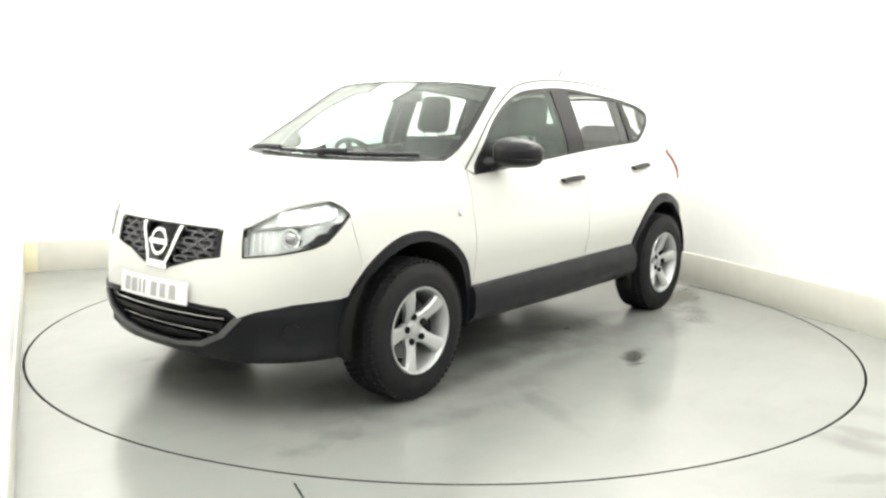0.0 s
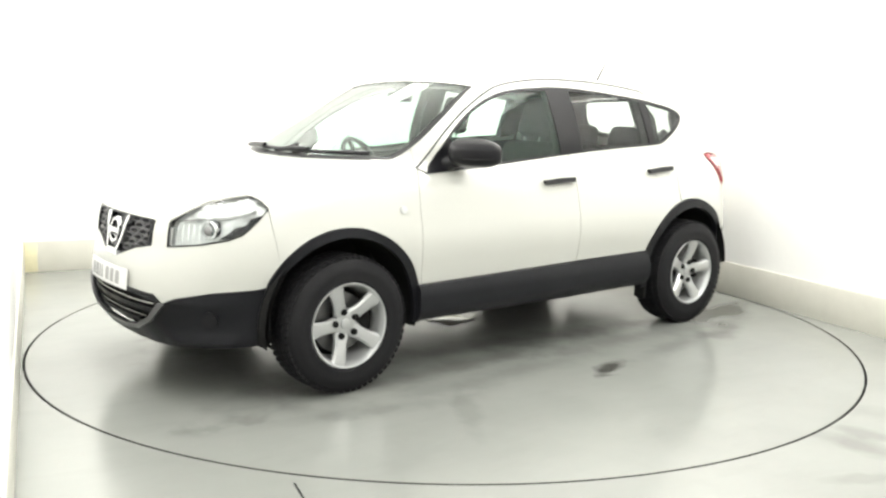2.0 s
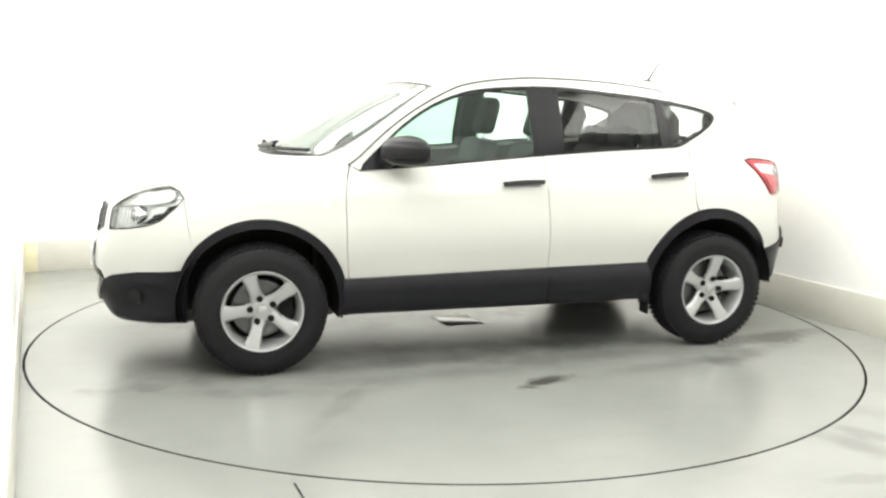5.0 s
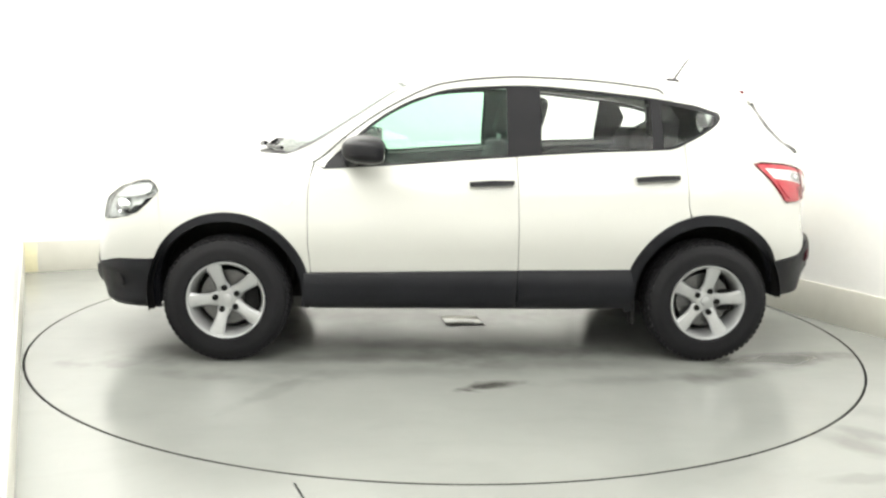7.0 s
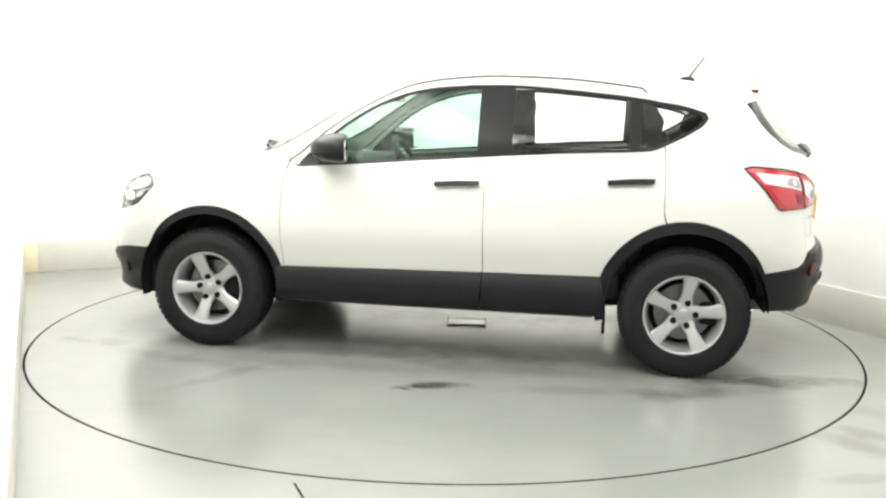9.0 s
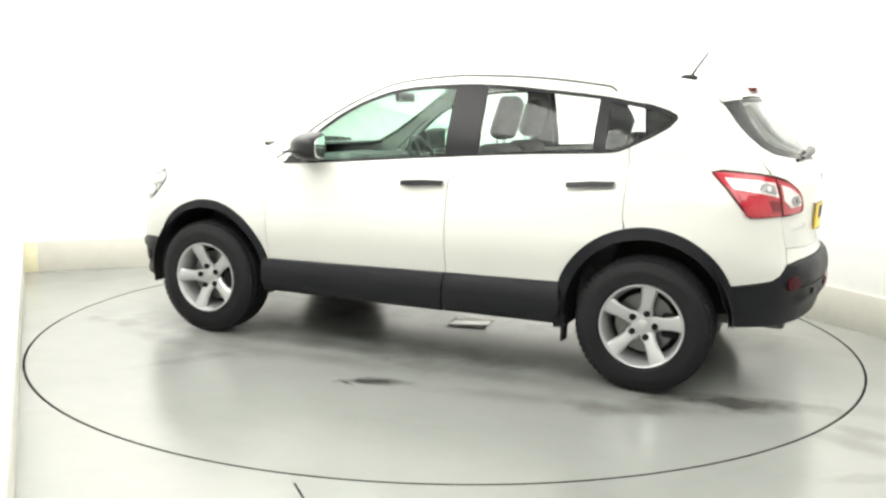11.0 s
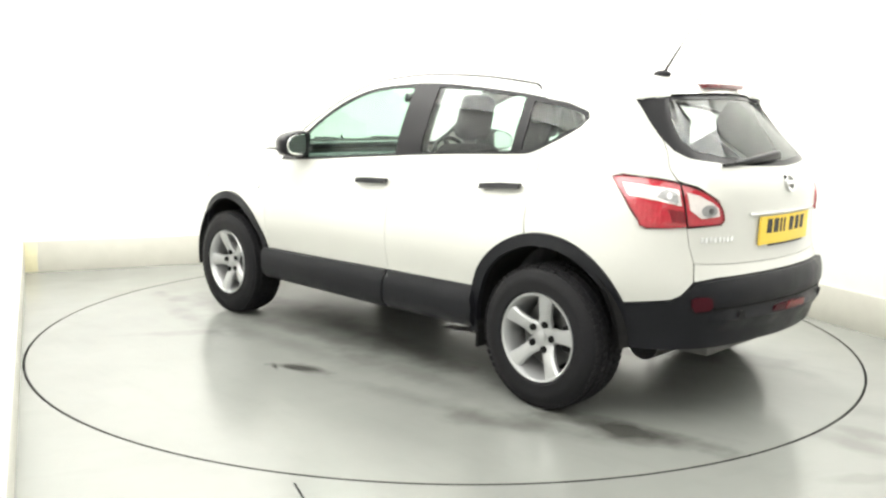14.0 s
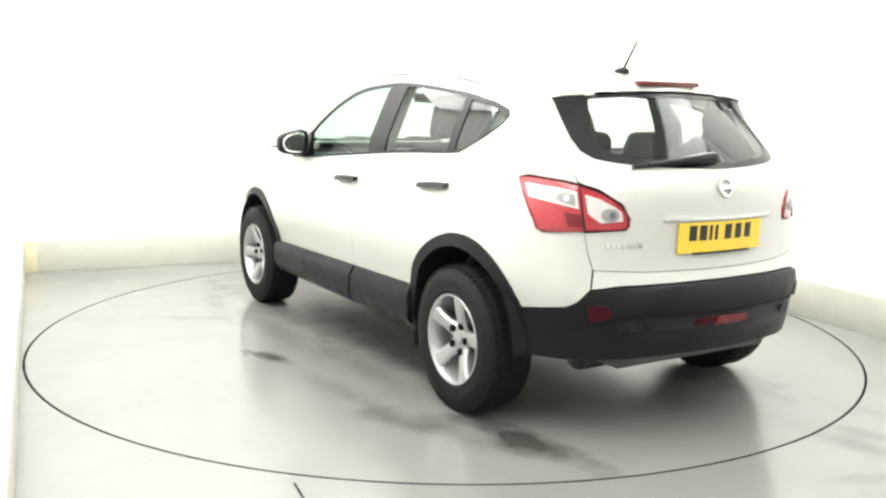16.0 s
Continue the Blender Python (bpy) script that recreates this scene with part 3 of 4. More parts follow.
# glass and surrounds
panes = [pane_loop(-.195, .70), pane_loop(-1.005, -.385), pane_loop(-1.386, -1.066, .024)]
both("window_surround", [[*WIN_TOP, *WIN_LOW], *panes], TRIM, car, "black window surround", out=-.004, thick=.012, step=.03)
for p, mat in zip(panes, (GLASS, REAR_SIDE, REAR_SIDE)):
    both("side_window", p, mat, car, "clear side window glass", out=-.008, thick=.004, step=.06)
rear_glass = [(-1.645, 1.425), (-1.75, 1.340), (-1.845, 1.267), (-1.942, 1.209), (-2.045, 1.178), (-2.17, 1.163), (-2.297, 1.153), (-2.472, 1.144), (-2.70, 1.137)]
rear_glass = [*rear_glass, *[(2 * UR - u, z) for u, z in rear_glass[::-1]], (2 * UR + 1.72, 1.434), (2 * UR + 2.1, 1.452), (2 * UR + 2.474, 1.462), (UR, 1.466), (-2.474, 1.462), (-2.1, 1.452), (-1.72, 1.434)]
inner = [(-1.92, 1.425), (-1.955, 1.335), (-2.02, 1.262), (-2.12, 1.212), (-2.307, 1.182), (-2.642, 1.166)]
inner = [*inner, *[(2 * UR - u, z) for u, z in inner[::-1]], (2 * UR + 2.1, 1.43), (2 * UR + 2.474, 1.44), (UR, 1.444), (-2.474, 1.44), (-2.1, 1.43)]
panel("rear_window", rear_glass, REAR_GLASS, car, "curved rear window", out=-.006, thick=.004, step=.05)
panel("rear_window_edge", [rear_glass, inner], TRIM, car, "black edge of the rear window", out=-.003, thick=.002, step=.04)
spoiler = [(-1.634, 1.449), (-1.648, 1.430), (-1.72, 1.439), (-2.1, 1.457), (-2.474, 1.467), (UR, 1.471)]
panel("spoiler", [*spoiler, *[(2 * UR - u, z) for u, z in spoiler[-2::-1]], *[(2 * UR - u, float(edge_z(u))) for u in np.linspace(-1.642, -2.70, 16)], *[(float(u), float(edge_z(u))) for u in np.linspace(-2.70, -1.642, 16)]],
      PAINT, car, out=.012, thick=.025, step=.04)
bm = bmesh.new()
box(bm, (-1.714, -.178, 1.489), (-1.63, .178, 1.513), .006, None, 2)
part("brake_light", bm, BRAKE, car, "dark red high brake light")

# black lower cladding
intake = [(2.240, .470), (2.317, .395), (2.45, .338), (2.60, .318)]
intake_loop = [*intake, *[(2 * UF - u, z) for u, z in intake[::-1]], (2 * UF - 2.50, .498), (2 * UF - 2.29, .490), (2.29, .490), (2.50, .498)]
bumper_low = [(1.705, .275), (1.70, .40), *_low_edge]
bumper_loop = [*bumper_low, *[(2 * UF - u, z) for u, z in bumper_low[::-1]], (2 * UF - 2.172, .258), (2 * UF - 2.5, .256), (2.5, .256), (2.172, .258)]


def bumper_shape(v):
    """A raised lower lip and a crease under the painted skin, fading out towards the wheel arch."""
    fade = np.clip((np.minimum(v[:, 0], 2 * UF - v[:, 0]) - 1.74) / .16, 0, 1) * np.clip((2.26 - np.minimum(v[:, 0], 2 * UF - v[:, 0])) / .12, 0, 1)
    return fade * (.020 * np.exp(-((v[:, 1] - .292) / .030) ** 2) + .012 * np.exp(-((v[:, 1] - .478) / .030) ** 2) - .008 * np.exp(-((v[:, 1] - .385) / .045) ** 2))


panel("front_lower_bumper", [bumper_loop, intake_loop], PLASTIC, car, "black plastic lower front bumper", out=.004, thick=.02, step=.022, bulge=bumper_shape)
panel("intake_backing", [(2.18, .30), (2.18, .53), (2 * UF - 2.18, .53), (2 * UF - 2.18, .30)], DARK, car, out=-.045, thick=.01, step=.05)
for z, w, a, mat in ((.458, .0025, 2.30, CHROME), (.388, .0025, 2.37, CHROME), (.424, .012, 2.31, PLASTIC), (.355, .012, 2.45, PLASTIC)):
    panel("intake_bar", [(a, z - w), (UF, z - w - .004), (2 * UF - a, z - w), (2 * UF - a, z + w), (UF, z + w - .004), (a, z + w)], mat, car, out=-.012, thick=.03, step=.04)
panel("chin", [(2.20, .470), (2.30, .375), (2.44, .315), (2.60, .296), *[(2 * UF - u, z) for u, z in [(2.20, .470), (2.30, .375), (2.44, .315), (2.60, .296)][::-1]],
               *[(2 * UF - u, z) for u, z in intake], *intake[::-1]], LIP_SHEEN, car, "raised lip round the lower intake", out=.018, thick=.02, step=.03)
fog = arc(1.985, .405, .038, 0, 345, 22)
both("fog_lamp_cover", fog, TRIM, car, "round fog lamp blank", out=.010, thick=.01, step=.02)



def sill_shape(v):
    return .040 * np.clip((.515 - v[:, 1]) / .065, 0, 1) - .05 * np.clip((.36 - v[:, 1]) / .07, 0, 1) ** 2


both("front_sill", [(.90, .300), (.90, .485), (-.250, .505), (-.252, .470), (-.240, .296)], PLASTIC, car, "black plastic sill cladding", out=.012, thick=.03, step=.035, bulge=sill_shape)
both("rear_sill", [(-.2555, .506), (-.880, .516), (-.90, .40), (-.885, .300), (-.2455, .296), (-.2555, .40)], PLASTIC, car, "black plastic sill cladding", out=.004, thick=.03, step=.035, bulge=sill_shape)
both("sill_inner", [(.88, .30), (.88, .47), (-.87, .49), (-.87, .30)], DARK, car, out=-.022, thick=.02, step=.06)
for c, r, a0, a1 in ((FA, RR, -9, 189), (RA, RQ, -11, 168)):
    outer, inn = arc(*c, r - .003, a0, a1, 44), arc(*c, .402, a0, a1, 44)
    both("arch_trim", [*outer, *inn[::-1]], PLASTIC, car, "black wheel arch trim", out=.010, thick=.03, step=.025)
lip = [(-1.742, .30 + .06), (-1.735, .47), (-1.715, .556), (-1.941, .581), (-1.984, .601), (-2.043, .654), (-2.175, .670), (-2.59, .677)]
rear_low = [*lip, *[(2 * UR - u, z) for u, z in lip[::-1]], (2 * UR + 2.19, .362), (2 * UR + 2.46, .372), (-2.46, .372), (-2.19, .362)]
panel("rear_lower_bumper", rear_low, PLASTIC, car, "black plastic lower rear bumper", out=.008, thick=.03, step=.024,
      bulge=lambda v: .022 * np.exp(-((v[:, 1] - .488) / .030) ** 2) * np.clip((-v[:, 0] - 2.12) / .1, 0, 1) * np.clip((v[:, 0] - (2 * UR + 2.12)) / .1, 0, 1) + .014 * np.clip((v[:, 1] - .545) / .02, 0, 1) * np.clip((.69 - v[:, 1]) / .03, 0, 1) * np.clip((-v[:, 0] - 2.0) / .1, 0, 1) * np.clip((v[:, 0] - (2 * UR + 2.0)) / .1, 0, 1))
panel("bumper_shadow_line", [(-2.15, .538), (-2.5, .548), (2 * UR + 2.5, .548), (2 * UR + 2.15, .538), (2 * UR + 2.15, .546), (2 * UR + 2.5, .556), (-2.5, .556), (-2.15, .546)], DARK, car, out=.0165, thick=.01)
both("fog_reflector", [(-2.050, .535), (-2.034, .552), (-2.032, .586), (-2.050, .598), (-2.110, .600), (-2.128, .588), (-2.134, .556), (-2.120, .540)], DARK_RED, car, "dark red corner reflector", out=.026, thick=.02, step=.03)
panel("rear_fog_lamp", [(-2.640, .490), (-2.655, .530), (-2.835, .526), (-2.850, .486)], DEEP_RED, car, "red rear fog lamp", out=.028, thick=.02, step=.03)
panel("fog_lamp_bezel", [(-2.525, .502), (-2.545, .524), (-2.650, .532), (-2.638, .494)], DARK_RED, car, "dark red reflector strip", out=.027, thick=.02, step=.03)
both("tow_eye_cover", arc(-2.30, .505, .022, 0, 340, 16), TRIM, car, "round tow eye cover", out=.031, thick=.01, step=.02)

# lamps
head = [(2.215, .729), (2.219, .838), (2.137, .880), (2.028, .922), (1.895, .951), (1.797, .963), (1.731, .946), (1.700, .908), (1.75, .857), (1.821, .797), (1.887, .773), (2.024, .749)]


def shrunk(loop, k):
    a = np.array(loop)
    return [tuple(map(float, p)) for p in a.mean(0) + (a - a.mean(0)) * k]


for flip in (False, True):
    lens = panel("headlamp", head, LENS, car, "clear wraparound headlamp", out=.002, thick=.004, step=.05, flip=flip)
    panel("lamp_edge", [head, shrunk(head, .982)], TRIM, lens, "dark edge of the headlamp", out=.003, thick=.008, step=.025, flip=flip)
    panel("lamp_bowl", head, REFLECTOR, lens, "silver lamp reflector", out=-.030, thick=.006, step=.02, flip=flip,
          bulge=lambda v: .007 * np.sin((v[:, 0] - 1.7) * 46) * np.cos((v[:, 1] - .84) * 30))
    panel("lamp_surround", [(1.941, .772), (1.881, .805), (1.862, .824), (1.81, .834), (1.784, .865), (1.733, .878), (1.730, .868), (1.794, .806), (1.865, .779)], TRIM, lens, "black lower bezel", out=-.008, thick=.02, step=.02, flip=flip)
    panel("turn_signal", [(1.755, .905), (1.80, .885), (1.90, .870), (2.02, .862), (2.07, .878), (1.95, .922), (1.80, .950), (1.755, .935)], REFLECTOR, lens, "turn signal reflector", out=-.012, thick=.02, step=.02, flip=flip,
          bulge=lambda v: .004 * np.sin(v[:, 0] * 120))
    panel("lamp_step", [(1.755, .900), (1.80, .880), (1.90, .865), (2.02, .857), (2.19, .842), (2.19, .846), (2.02, .862), (1.90, .870), (1.80, .885)], CELL, lens, out=-.010, thick=.02, step=.03, flip=flip)
    panel("lamp_end", [(2.213, .735), (2.216, .815), (2.192, .812), (2.190, .738)], CELL, lens, out=-.006, thick=.02, step=.02, flip=flip)
    for k in range(5):
        panel("reflector_rib", [(2.035 + k * .032, .765 - k * .003), (2.035 + k * .032, .838 - k * .002), (2.040 + k * .032, .838 - k * .002), (2.040 + k * .032, .765 - k * .003)], CHROME, lens, out=-.018, thick=.006, step=.03, flip=flip)
    c = wrap(1.975, .812, -.03)[0]
    n = (wrap(1.975, .812, .1)[0] - c)
    n /= np.linalg.norm(n)
    n = n * .5 + np.array([.6, 0, 0])
    bm = bmesh.new()
    lathe(bm, [(.001, .040), (.014, .037), (.024, .028), (.028, .008), (.036, .004), (.040, .026), (.044, .026), (.046, -.02), (.001, -.02)], 28, "z")
    bmesh.ops.transform(bm, matrix=Matrix.Translation(c) @ Vector(n).to_track_quat("Z", "Y").to_matrix().to_4x4(), verts=bm.verts)
    if flip:
        bmesh.ops.transform(bm, matrix=Matrix.Diagonal((1, -1, 1, 1)), verts=bm.verts)
    part("projector", bm, CHROME, lens, "round projector lens")
    bm = bmesh.new()
    lathe(bm, [(.001, .045), (.012, .043), (.022, .034), (.025, .020), (.001, .018)], 24, "z")
    bmesh.ops.transform(bm, matrix=Matrix.Translation(c) @ Vector(n).to_track_quat("Z", "Y").to_matrix().to_4x4(), verts=bm.verts)
    if flip:
        bmesh.ops.transform(bm, matrix=Matrix.Diagonal((1, -1, 1, 1)), verts=bm.verts)
    part("projector_glass", bm, CELL, lens, "dark projector glass")

tail_lamp = curve2([(-1.607, 1.094), (-1.657, 1.103), (-1.883, 1.089), (-2.066, 1.053), (-2.173, .998), (-2.209, .941), (-2.197, .906), (-2.074, .899), (-1.812, .889), (-1.765, .929), (-1.692, 1.014), (-1.607, 1.094)], 3)[:-1]
for flip in (False, True):
    base = panel("tail_lamp", tail_lamp, RED, car, "red and clear wraparound tail lamp", out=.008, thick=.025, step=.03, flip=flip)
    panel("lamp_rim", [tail_lamp, shrunk(tail_lamp, .955)], DEEP_RED, base, "deep red lamp edge", out=.0095, thick=.004, step=.03, flip=flip)
    panel("stop_section", [(-1.735, 1.004), (-1.87, .989), (-1.984, .966), (-1.996, .913), (-1.825, .906), (-1.775, .950)], RED, base, "ribbed red stop lens", out=.012, thick=.004, step=.010, flip=flip,
          bulge=lambda v: .0014 * np.sin(v[:, 0] * 260) + .0008 * np.sin(v[:, 1] * 330))
    panel("stop_shade", [(-1.905, .972), (-1.984, .962), (-1.995, .916), (-1.93, .914)], DEEP_RED, base, out=.0135, thick=.003, step=.02, flip=flip)
    panel("clear_section", [(-1.669, 1.075), (-1.856, 1.064), (-1.958, 1.052), (-1.974, .984), (-1.87, 1.003), (-1.717, 1.022)], CLEAR_RED, base, "pale clear lens section", out=.011, thick=.004, step=.012, flip=flip,
          bulge=lambda v: .0010 * np.sin(v[:, 0] * 300))
    panel("reverse_lens", [(-2.000, 1.042), (-2.065, 1.028), (-2.14, .996), (-2.171, .974), (-2.180, .938), (-2.078, .930), (-2.018, .966)], CLEAR_RED, base, "clear reversing lens", out=.011, thick=.004, step=.012, flip=flip,
          bulge=lambda v: .0010 * np.sin(v[:, 0] * 300))
    panel("bulb_well", [(-1.852, 1.020), (-1.870, 1.044), (-1.897, 1.054), (-1.950, 1.040), (-1.956, .995), (-1.90, 1.006)], CELL, base, "grey bulb well", out=.0132, thick=.003, step=.012, flip=flip,
          bulge=lambda v: .0016 * np.sin(v[:, 0] * 330) * np.sin(v[:, 1] * 330))
    panel("bulb", arc(-1.912, 1.026, .013, 0, 340, 14), REFLECTOR, base, out=.0155, thick=.003, step=.02, flip=flip)
    panel("reverse_well", [(-2.120 + .043 * math.cos(k / 3), .962 + .027 * math.sin(k / 3)) for k in range(19)], CELL, base, "grey bulb well", out=.0132, thick=.003, step=.012, flip=flip,
          bulge=lambda v: .0016 * np.sin(v[:, 0] * 330) * np.sin(v[:, 1] * 330))
    panel("bulb", arc(-2.128, .962, .013, 0, 340, 14), STEEL, base, out=.0155, thick=.003, step=.02, flip=flip)
    panel("lamp_joint", [(-1.966, 1.078), (-1.974, 1.078), (-2.010, .897), (-2.002, .897)], DARK, base, out=.0125, thick=.006, flip=flip)

# grille
GW = [(2.338, .828), (2.336, .724), (2.48, .700), (2.62, .656), (2.66, .650)]
grille_loop = [*GW, *[(2 * UF - u, z) for u, z in GW[::-1]], (2 * UF - 2.37, .842), (2.37, .842)]
grille = panel("grille", grille_loop, TRIM, car, "black honeycomb radiator grille", out=-.035, thick=.01, step=.04)
panel("grille_frame", [grille_loop, shrunk(grille_loop, .94)], PLASTIC, grille, out=.004, thick=.03, step=.03)
cells = []
for r in range(6):
    z = .690 + r * .028
    for k in range(6):
        u = 2.385 + k * .100 - (r % 2) * .050
        if 2.335 < u and u + .03 < UF - .075 - (z - .65) * .40 and z - .014 > .722 - (u - 2.336) * .20:
            cells.append((u, z))
BRICK = ((1, .45), (.72, 1), (-.72, 1), (-1, .45), (-1, -.45), (-.72, -1), (.72, -1), (1, -.45))
for u, z in cells:
    for uu in (u, 2 * UF - u):
        panel("grille_cell", [[(uu + .049 * a, z + .0138 * b) for a, b in BRICK], [(uu + .037 * a, z + .0085 * b) for a, b in BRICK]], RIB, grille, out=-.004, thick=.026, step=.08)
for s in (1, -1):
    bar = [(UF + s * .048, .652), (UF + s * .068, .652), (UF + s * .158, .838), (UF + s * .132, .840)]
    panel("grille_bar", bar, CHROME, grille, "chrome grille bar", out=.014, thick=.065, step=.03)
panel("grille_middle", [(UF - .06, .655), (UF + .06, .655), (UF + .13, .838), (UF - .13, .838)], TRIM, grille, out=-.040, thick=.02, step=.03)
panel("chrome_base", [(UF - .085, .642), (UF + .085, .642), (UF + .07, .672), (UF - .07, .672)], CHROME, grille, out=.012, thick=.03, step=.03)


def emblem(u, z, r, parent, out):
    """A plain chrome ring with a bar across it."""
    ring = arc(u, z, r, 0, 352, 40)
    hole = arc(u, z, r * .76, 0, 352, 40)
    b = panel("emblem", [ring, hole], CHROME, parent, "round chrome emblem", out=out, thick=.012, step=.02)
    panel("emblem_bar", [(u - r * 1.12, z - r * .2), (u + r * 1.12, z - r * .2), (u + r * 1.12, z + r * .2), (u - r * 1.12, z + r * .2)], CHROME, b, out=out + .003, thick=.012, step=.03)


emblem(UF, .757, .062, car, .018)
emblem(UR, 1.07, .042, car, .012)


def number_plate(u, z, half, tall, mat, label, out, bars, lift=0.0, high=.66):
    """A plate with plain bars in place of its characters."""
    p = panel("number_plate", [(u - half, z - tall), (u + half, z - tall), (u + half, z + tall), (u - half, z + tall)], mat, car, label, out=out, thick=.008, step=.05)
    for x, w in ((.186, .021), (.128, .021), (.083, .008), (.050, .008), (-.024, .021), (-.090, .020), (-.156, .021)):
        panel("plate_bar", [(u + x - w, z + lift - tall * high), (u + x + w, z + lift - tall * high), (u + x + w, z + lift + tall * high), (u + x - w, z + lift + tall * high)], bars, p, out=out + .0015, thick=.002, step=.05)
    return p


number_plate(UF, .548, .25, .048, WHITE_PLATE, "white front number plate", .022, GLARE_LETTER)
number_plate(UR, .861, .262, .064, YELLOW, "yellow rear number plate", .014, LETTER, .020, .50)
panel("plate_lamp_strip", [(UR - .34, .936), (UR + .34, .936), (UR + .34, .946), (UR - .34, .946)], CHROME, car, "thin chrome tailgate strip", out=.014, thick=.02, step=.04)
panel("plate_shadow", [(UR - .18, .790), (UR + .18, .790), (UR + .18, .799), (UR - .18, .799)], TRIM, car, out=.016, thick=.01, step=.05)
for k in range(8):
    u = -2.082 - k * .026
    panel("model_bar", [(u, .826), (u - .017, .826), (u - .017, .848), (u, .848)], CHROME, car, "small chrome model lettering bar", out=.004, thick=.006, step=.05)


# handles, mirrors, aerial, wipers
def handle(u0, z0, u1, z1):
    for flip in (False, True):
        h = panel("door_handle", [(u0, z0 - .013), (u1, z1 - .013), (u1 - .006, z1 + .012), ((u0 + u1) / 2, (z0 + z1) / 2 + .016), (u0 + .004, z0 + .012)], TRIM, car, "black door handle", out=.030, thick=.016, step=.02, flip=flip)
        for u, z in ((u0 - .02, z0), (u1 + .02, z1)):
            panel("handle_foot", [(u - .014, z - .010), (u + .014, z - .010), (u + .014, z + .010), (u - .014, z + .010)], TRIM, h, out=.020, thick=.022, step=.03, flip=flip)
        cup = arc((u0 + u1) / 2, (z0 + z1) / 2 - .004, .052, 0, 345, 22)
        panel("handle_cup", cup, PAINT, h, out=.0015, thick=.004, step=.03, flip=flip)


handle(.014, .974, -.222, .984)
handle(-.899, 1.008, -1.135, 1.022)
both("side_repeater", arc(.985, .875, .020, 0, 340, 16), REFLECTOR, car, "small clear side repeater", out=.008, thick=.01, step=.02)


def door_mirror(s):
    """Black folding mirror: an egg-shaped housing with a rim line, a foot and a glass."""
    def egg(grow, a, b):
        bm = bmesh.new()
        bmesh.ops.create_uvsphere(bm, u_segments=36, v_segments=24, radius=1, matrix=Matrix.Rotation(math.pi / 2, 4, "Y"))
        for v in bm.verts:
            x, y, z = [math.copysign(abs(c) ** .62, c) for c in v.co]
            x = max(x, -.78)
            t = (x + .78) / 1.78
            slim = 1 - .58 * t ** 2
            v.co = Vector((a + (b - a) * t - .020 * y * (1 - t), .905 - .045 * t ** 2 + .112 * y * slim * grow, 1.148 - .006 * y + .078 * z * (1 - .30 * t ** 2) * grow * (1 - .20 * y)))
        return bm
    body = part("door_mirror", egg(1.0, .490, .700), TRIM, car, "black plastic door mirror")
    bm = bmesh.new()
    tube(bm, [(.66, .735, 1.085), (.65, .785, 1.09), (.635, .815, 1.10), (.62, .86, 1.115)], [.045, .04, .034, .03], 14)
    arm = part("mirror_foot", bm, TRIM, body)
    g = part("mirror_pane", egg(.80, .487, .51), MIRROR, body, "mirror glass")
    bm = bmesh.new()
    box(bm, (.52, .815, 1.118), (.675, 1.008, 1.124), .0015)
    line = part("mirror_seam", bm, DARK, body)
    for o in (body, arm, g, line):
        if s < 0:
            o.data.transform(Matrix.Diagonal((1, -1, 1, 1)))
            o.data.flip_normals()


door_mirror(1)
door_mirror(-1)
both("mirror_base", [(.800, 1.044), (.782, 1.078), (.72, 1.138), (.625, 1.218), (.600, 1.19), (.600, 1.058)], TRIM, car, "black mirror corner piece", out=.008, thick=.022, step=.03)

bm = bmesh.new()
bmesh.ops.create_uvsphere(bm, u_segments=20, v_segments=10, radius=1)
bmesh.ops.transform(bm, matrix=Matrix.Translation((-1.33, -.05, 1.566)) @ Matrix.Diagonal((.05, .026, .022, 1)), verts=bm.verts)
aerial = part("aerial", bm, TRIM, car, "black roof aerial")
bm = bmesh.new()
tube(bm, [(-1.34, -.05, 1.575), (-1.40, -.05, 1.665), (-1.425, -.05, 1.70)], [.008, .006, .0055], 8)
part("aerial_mast", bm, TRIM, aerial)
bm = bmesh.new()
tube(bm, [(-1.425, -.05, 1.70), (-1.60, -.05, 1.965)], [.0042, .003], 6)
part("aerial_whip", bm, STEEL, aerial)


def screen_point(i, q, lift):
    k = int(round((q + 1) / 2 * (screen_grid.shape[1] - 1)))
    return screen_grid[i, k] + np.array([.5, 0, .85]) * lift


def wiper(qs):
    bm = bmesh.new()
    pts = [screen_point(0 + int(abs(k) * 2.2), q, .02) for k, q in qs]
    tube(bm, [tuple(p) for p in pts], .011, 8)
    w = part("wiper", bm, TRIM, car, "black windscreen wiper")
    bm = bmesh.new()
    tube(bm, [tuple(pts[0] + np.array([.05, 0, .0])), tuple((pts[0] + pts[1]) / 2 + np.array([.035, 0, .01])), tuple(pts[1] + np.array([.01, 0, .012]))], .014, 8)
    part("wiper_arm", bm, TRIM, w)


wiper([(0, -.66), (.2, -.32), (.35, .0), (.5, .1)])
wiper([(0, .0), (.2, .35), (.35, .6), (.4, .8)])
bm = bmesh.new()
pts = [wrap(UR + .0, 1.195, .02)[0], wrap(UR + .06, 1.190, .026)[0], wrap(UR + .25, 1.175, .024)[0], wrap(UR + .40, 1.162, .02)[0]]
tube(bm, [tuple(p) for p in pts], [.020, .024, .016, .009], 8)
rw = part("rear_wiper", bm, TRIM, car, "black rear wiper")
bm = bmesh.new()
tube(bm, [tuple(wrap(UR + q, 1.178 - abs(q) * .05, .012)[0]) for q in (-.02, .2, .40, .48)], .008, 6)
part("wiper_blade", bm, TRIM, rw)


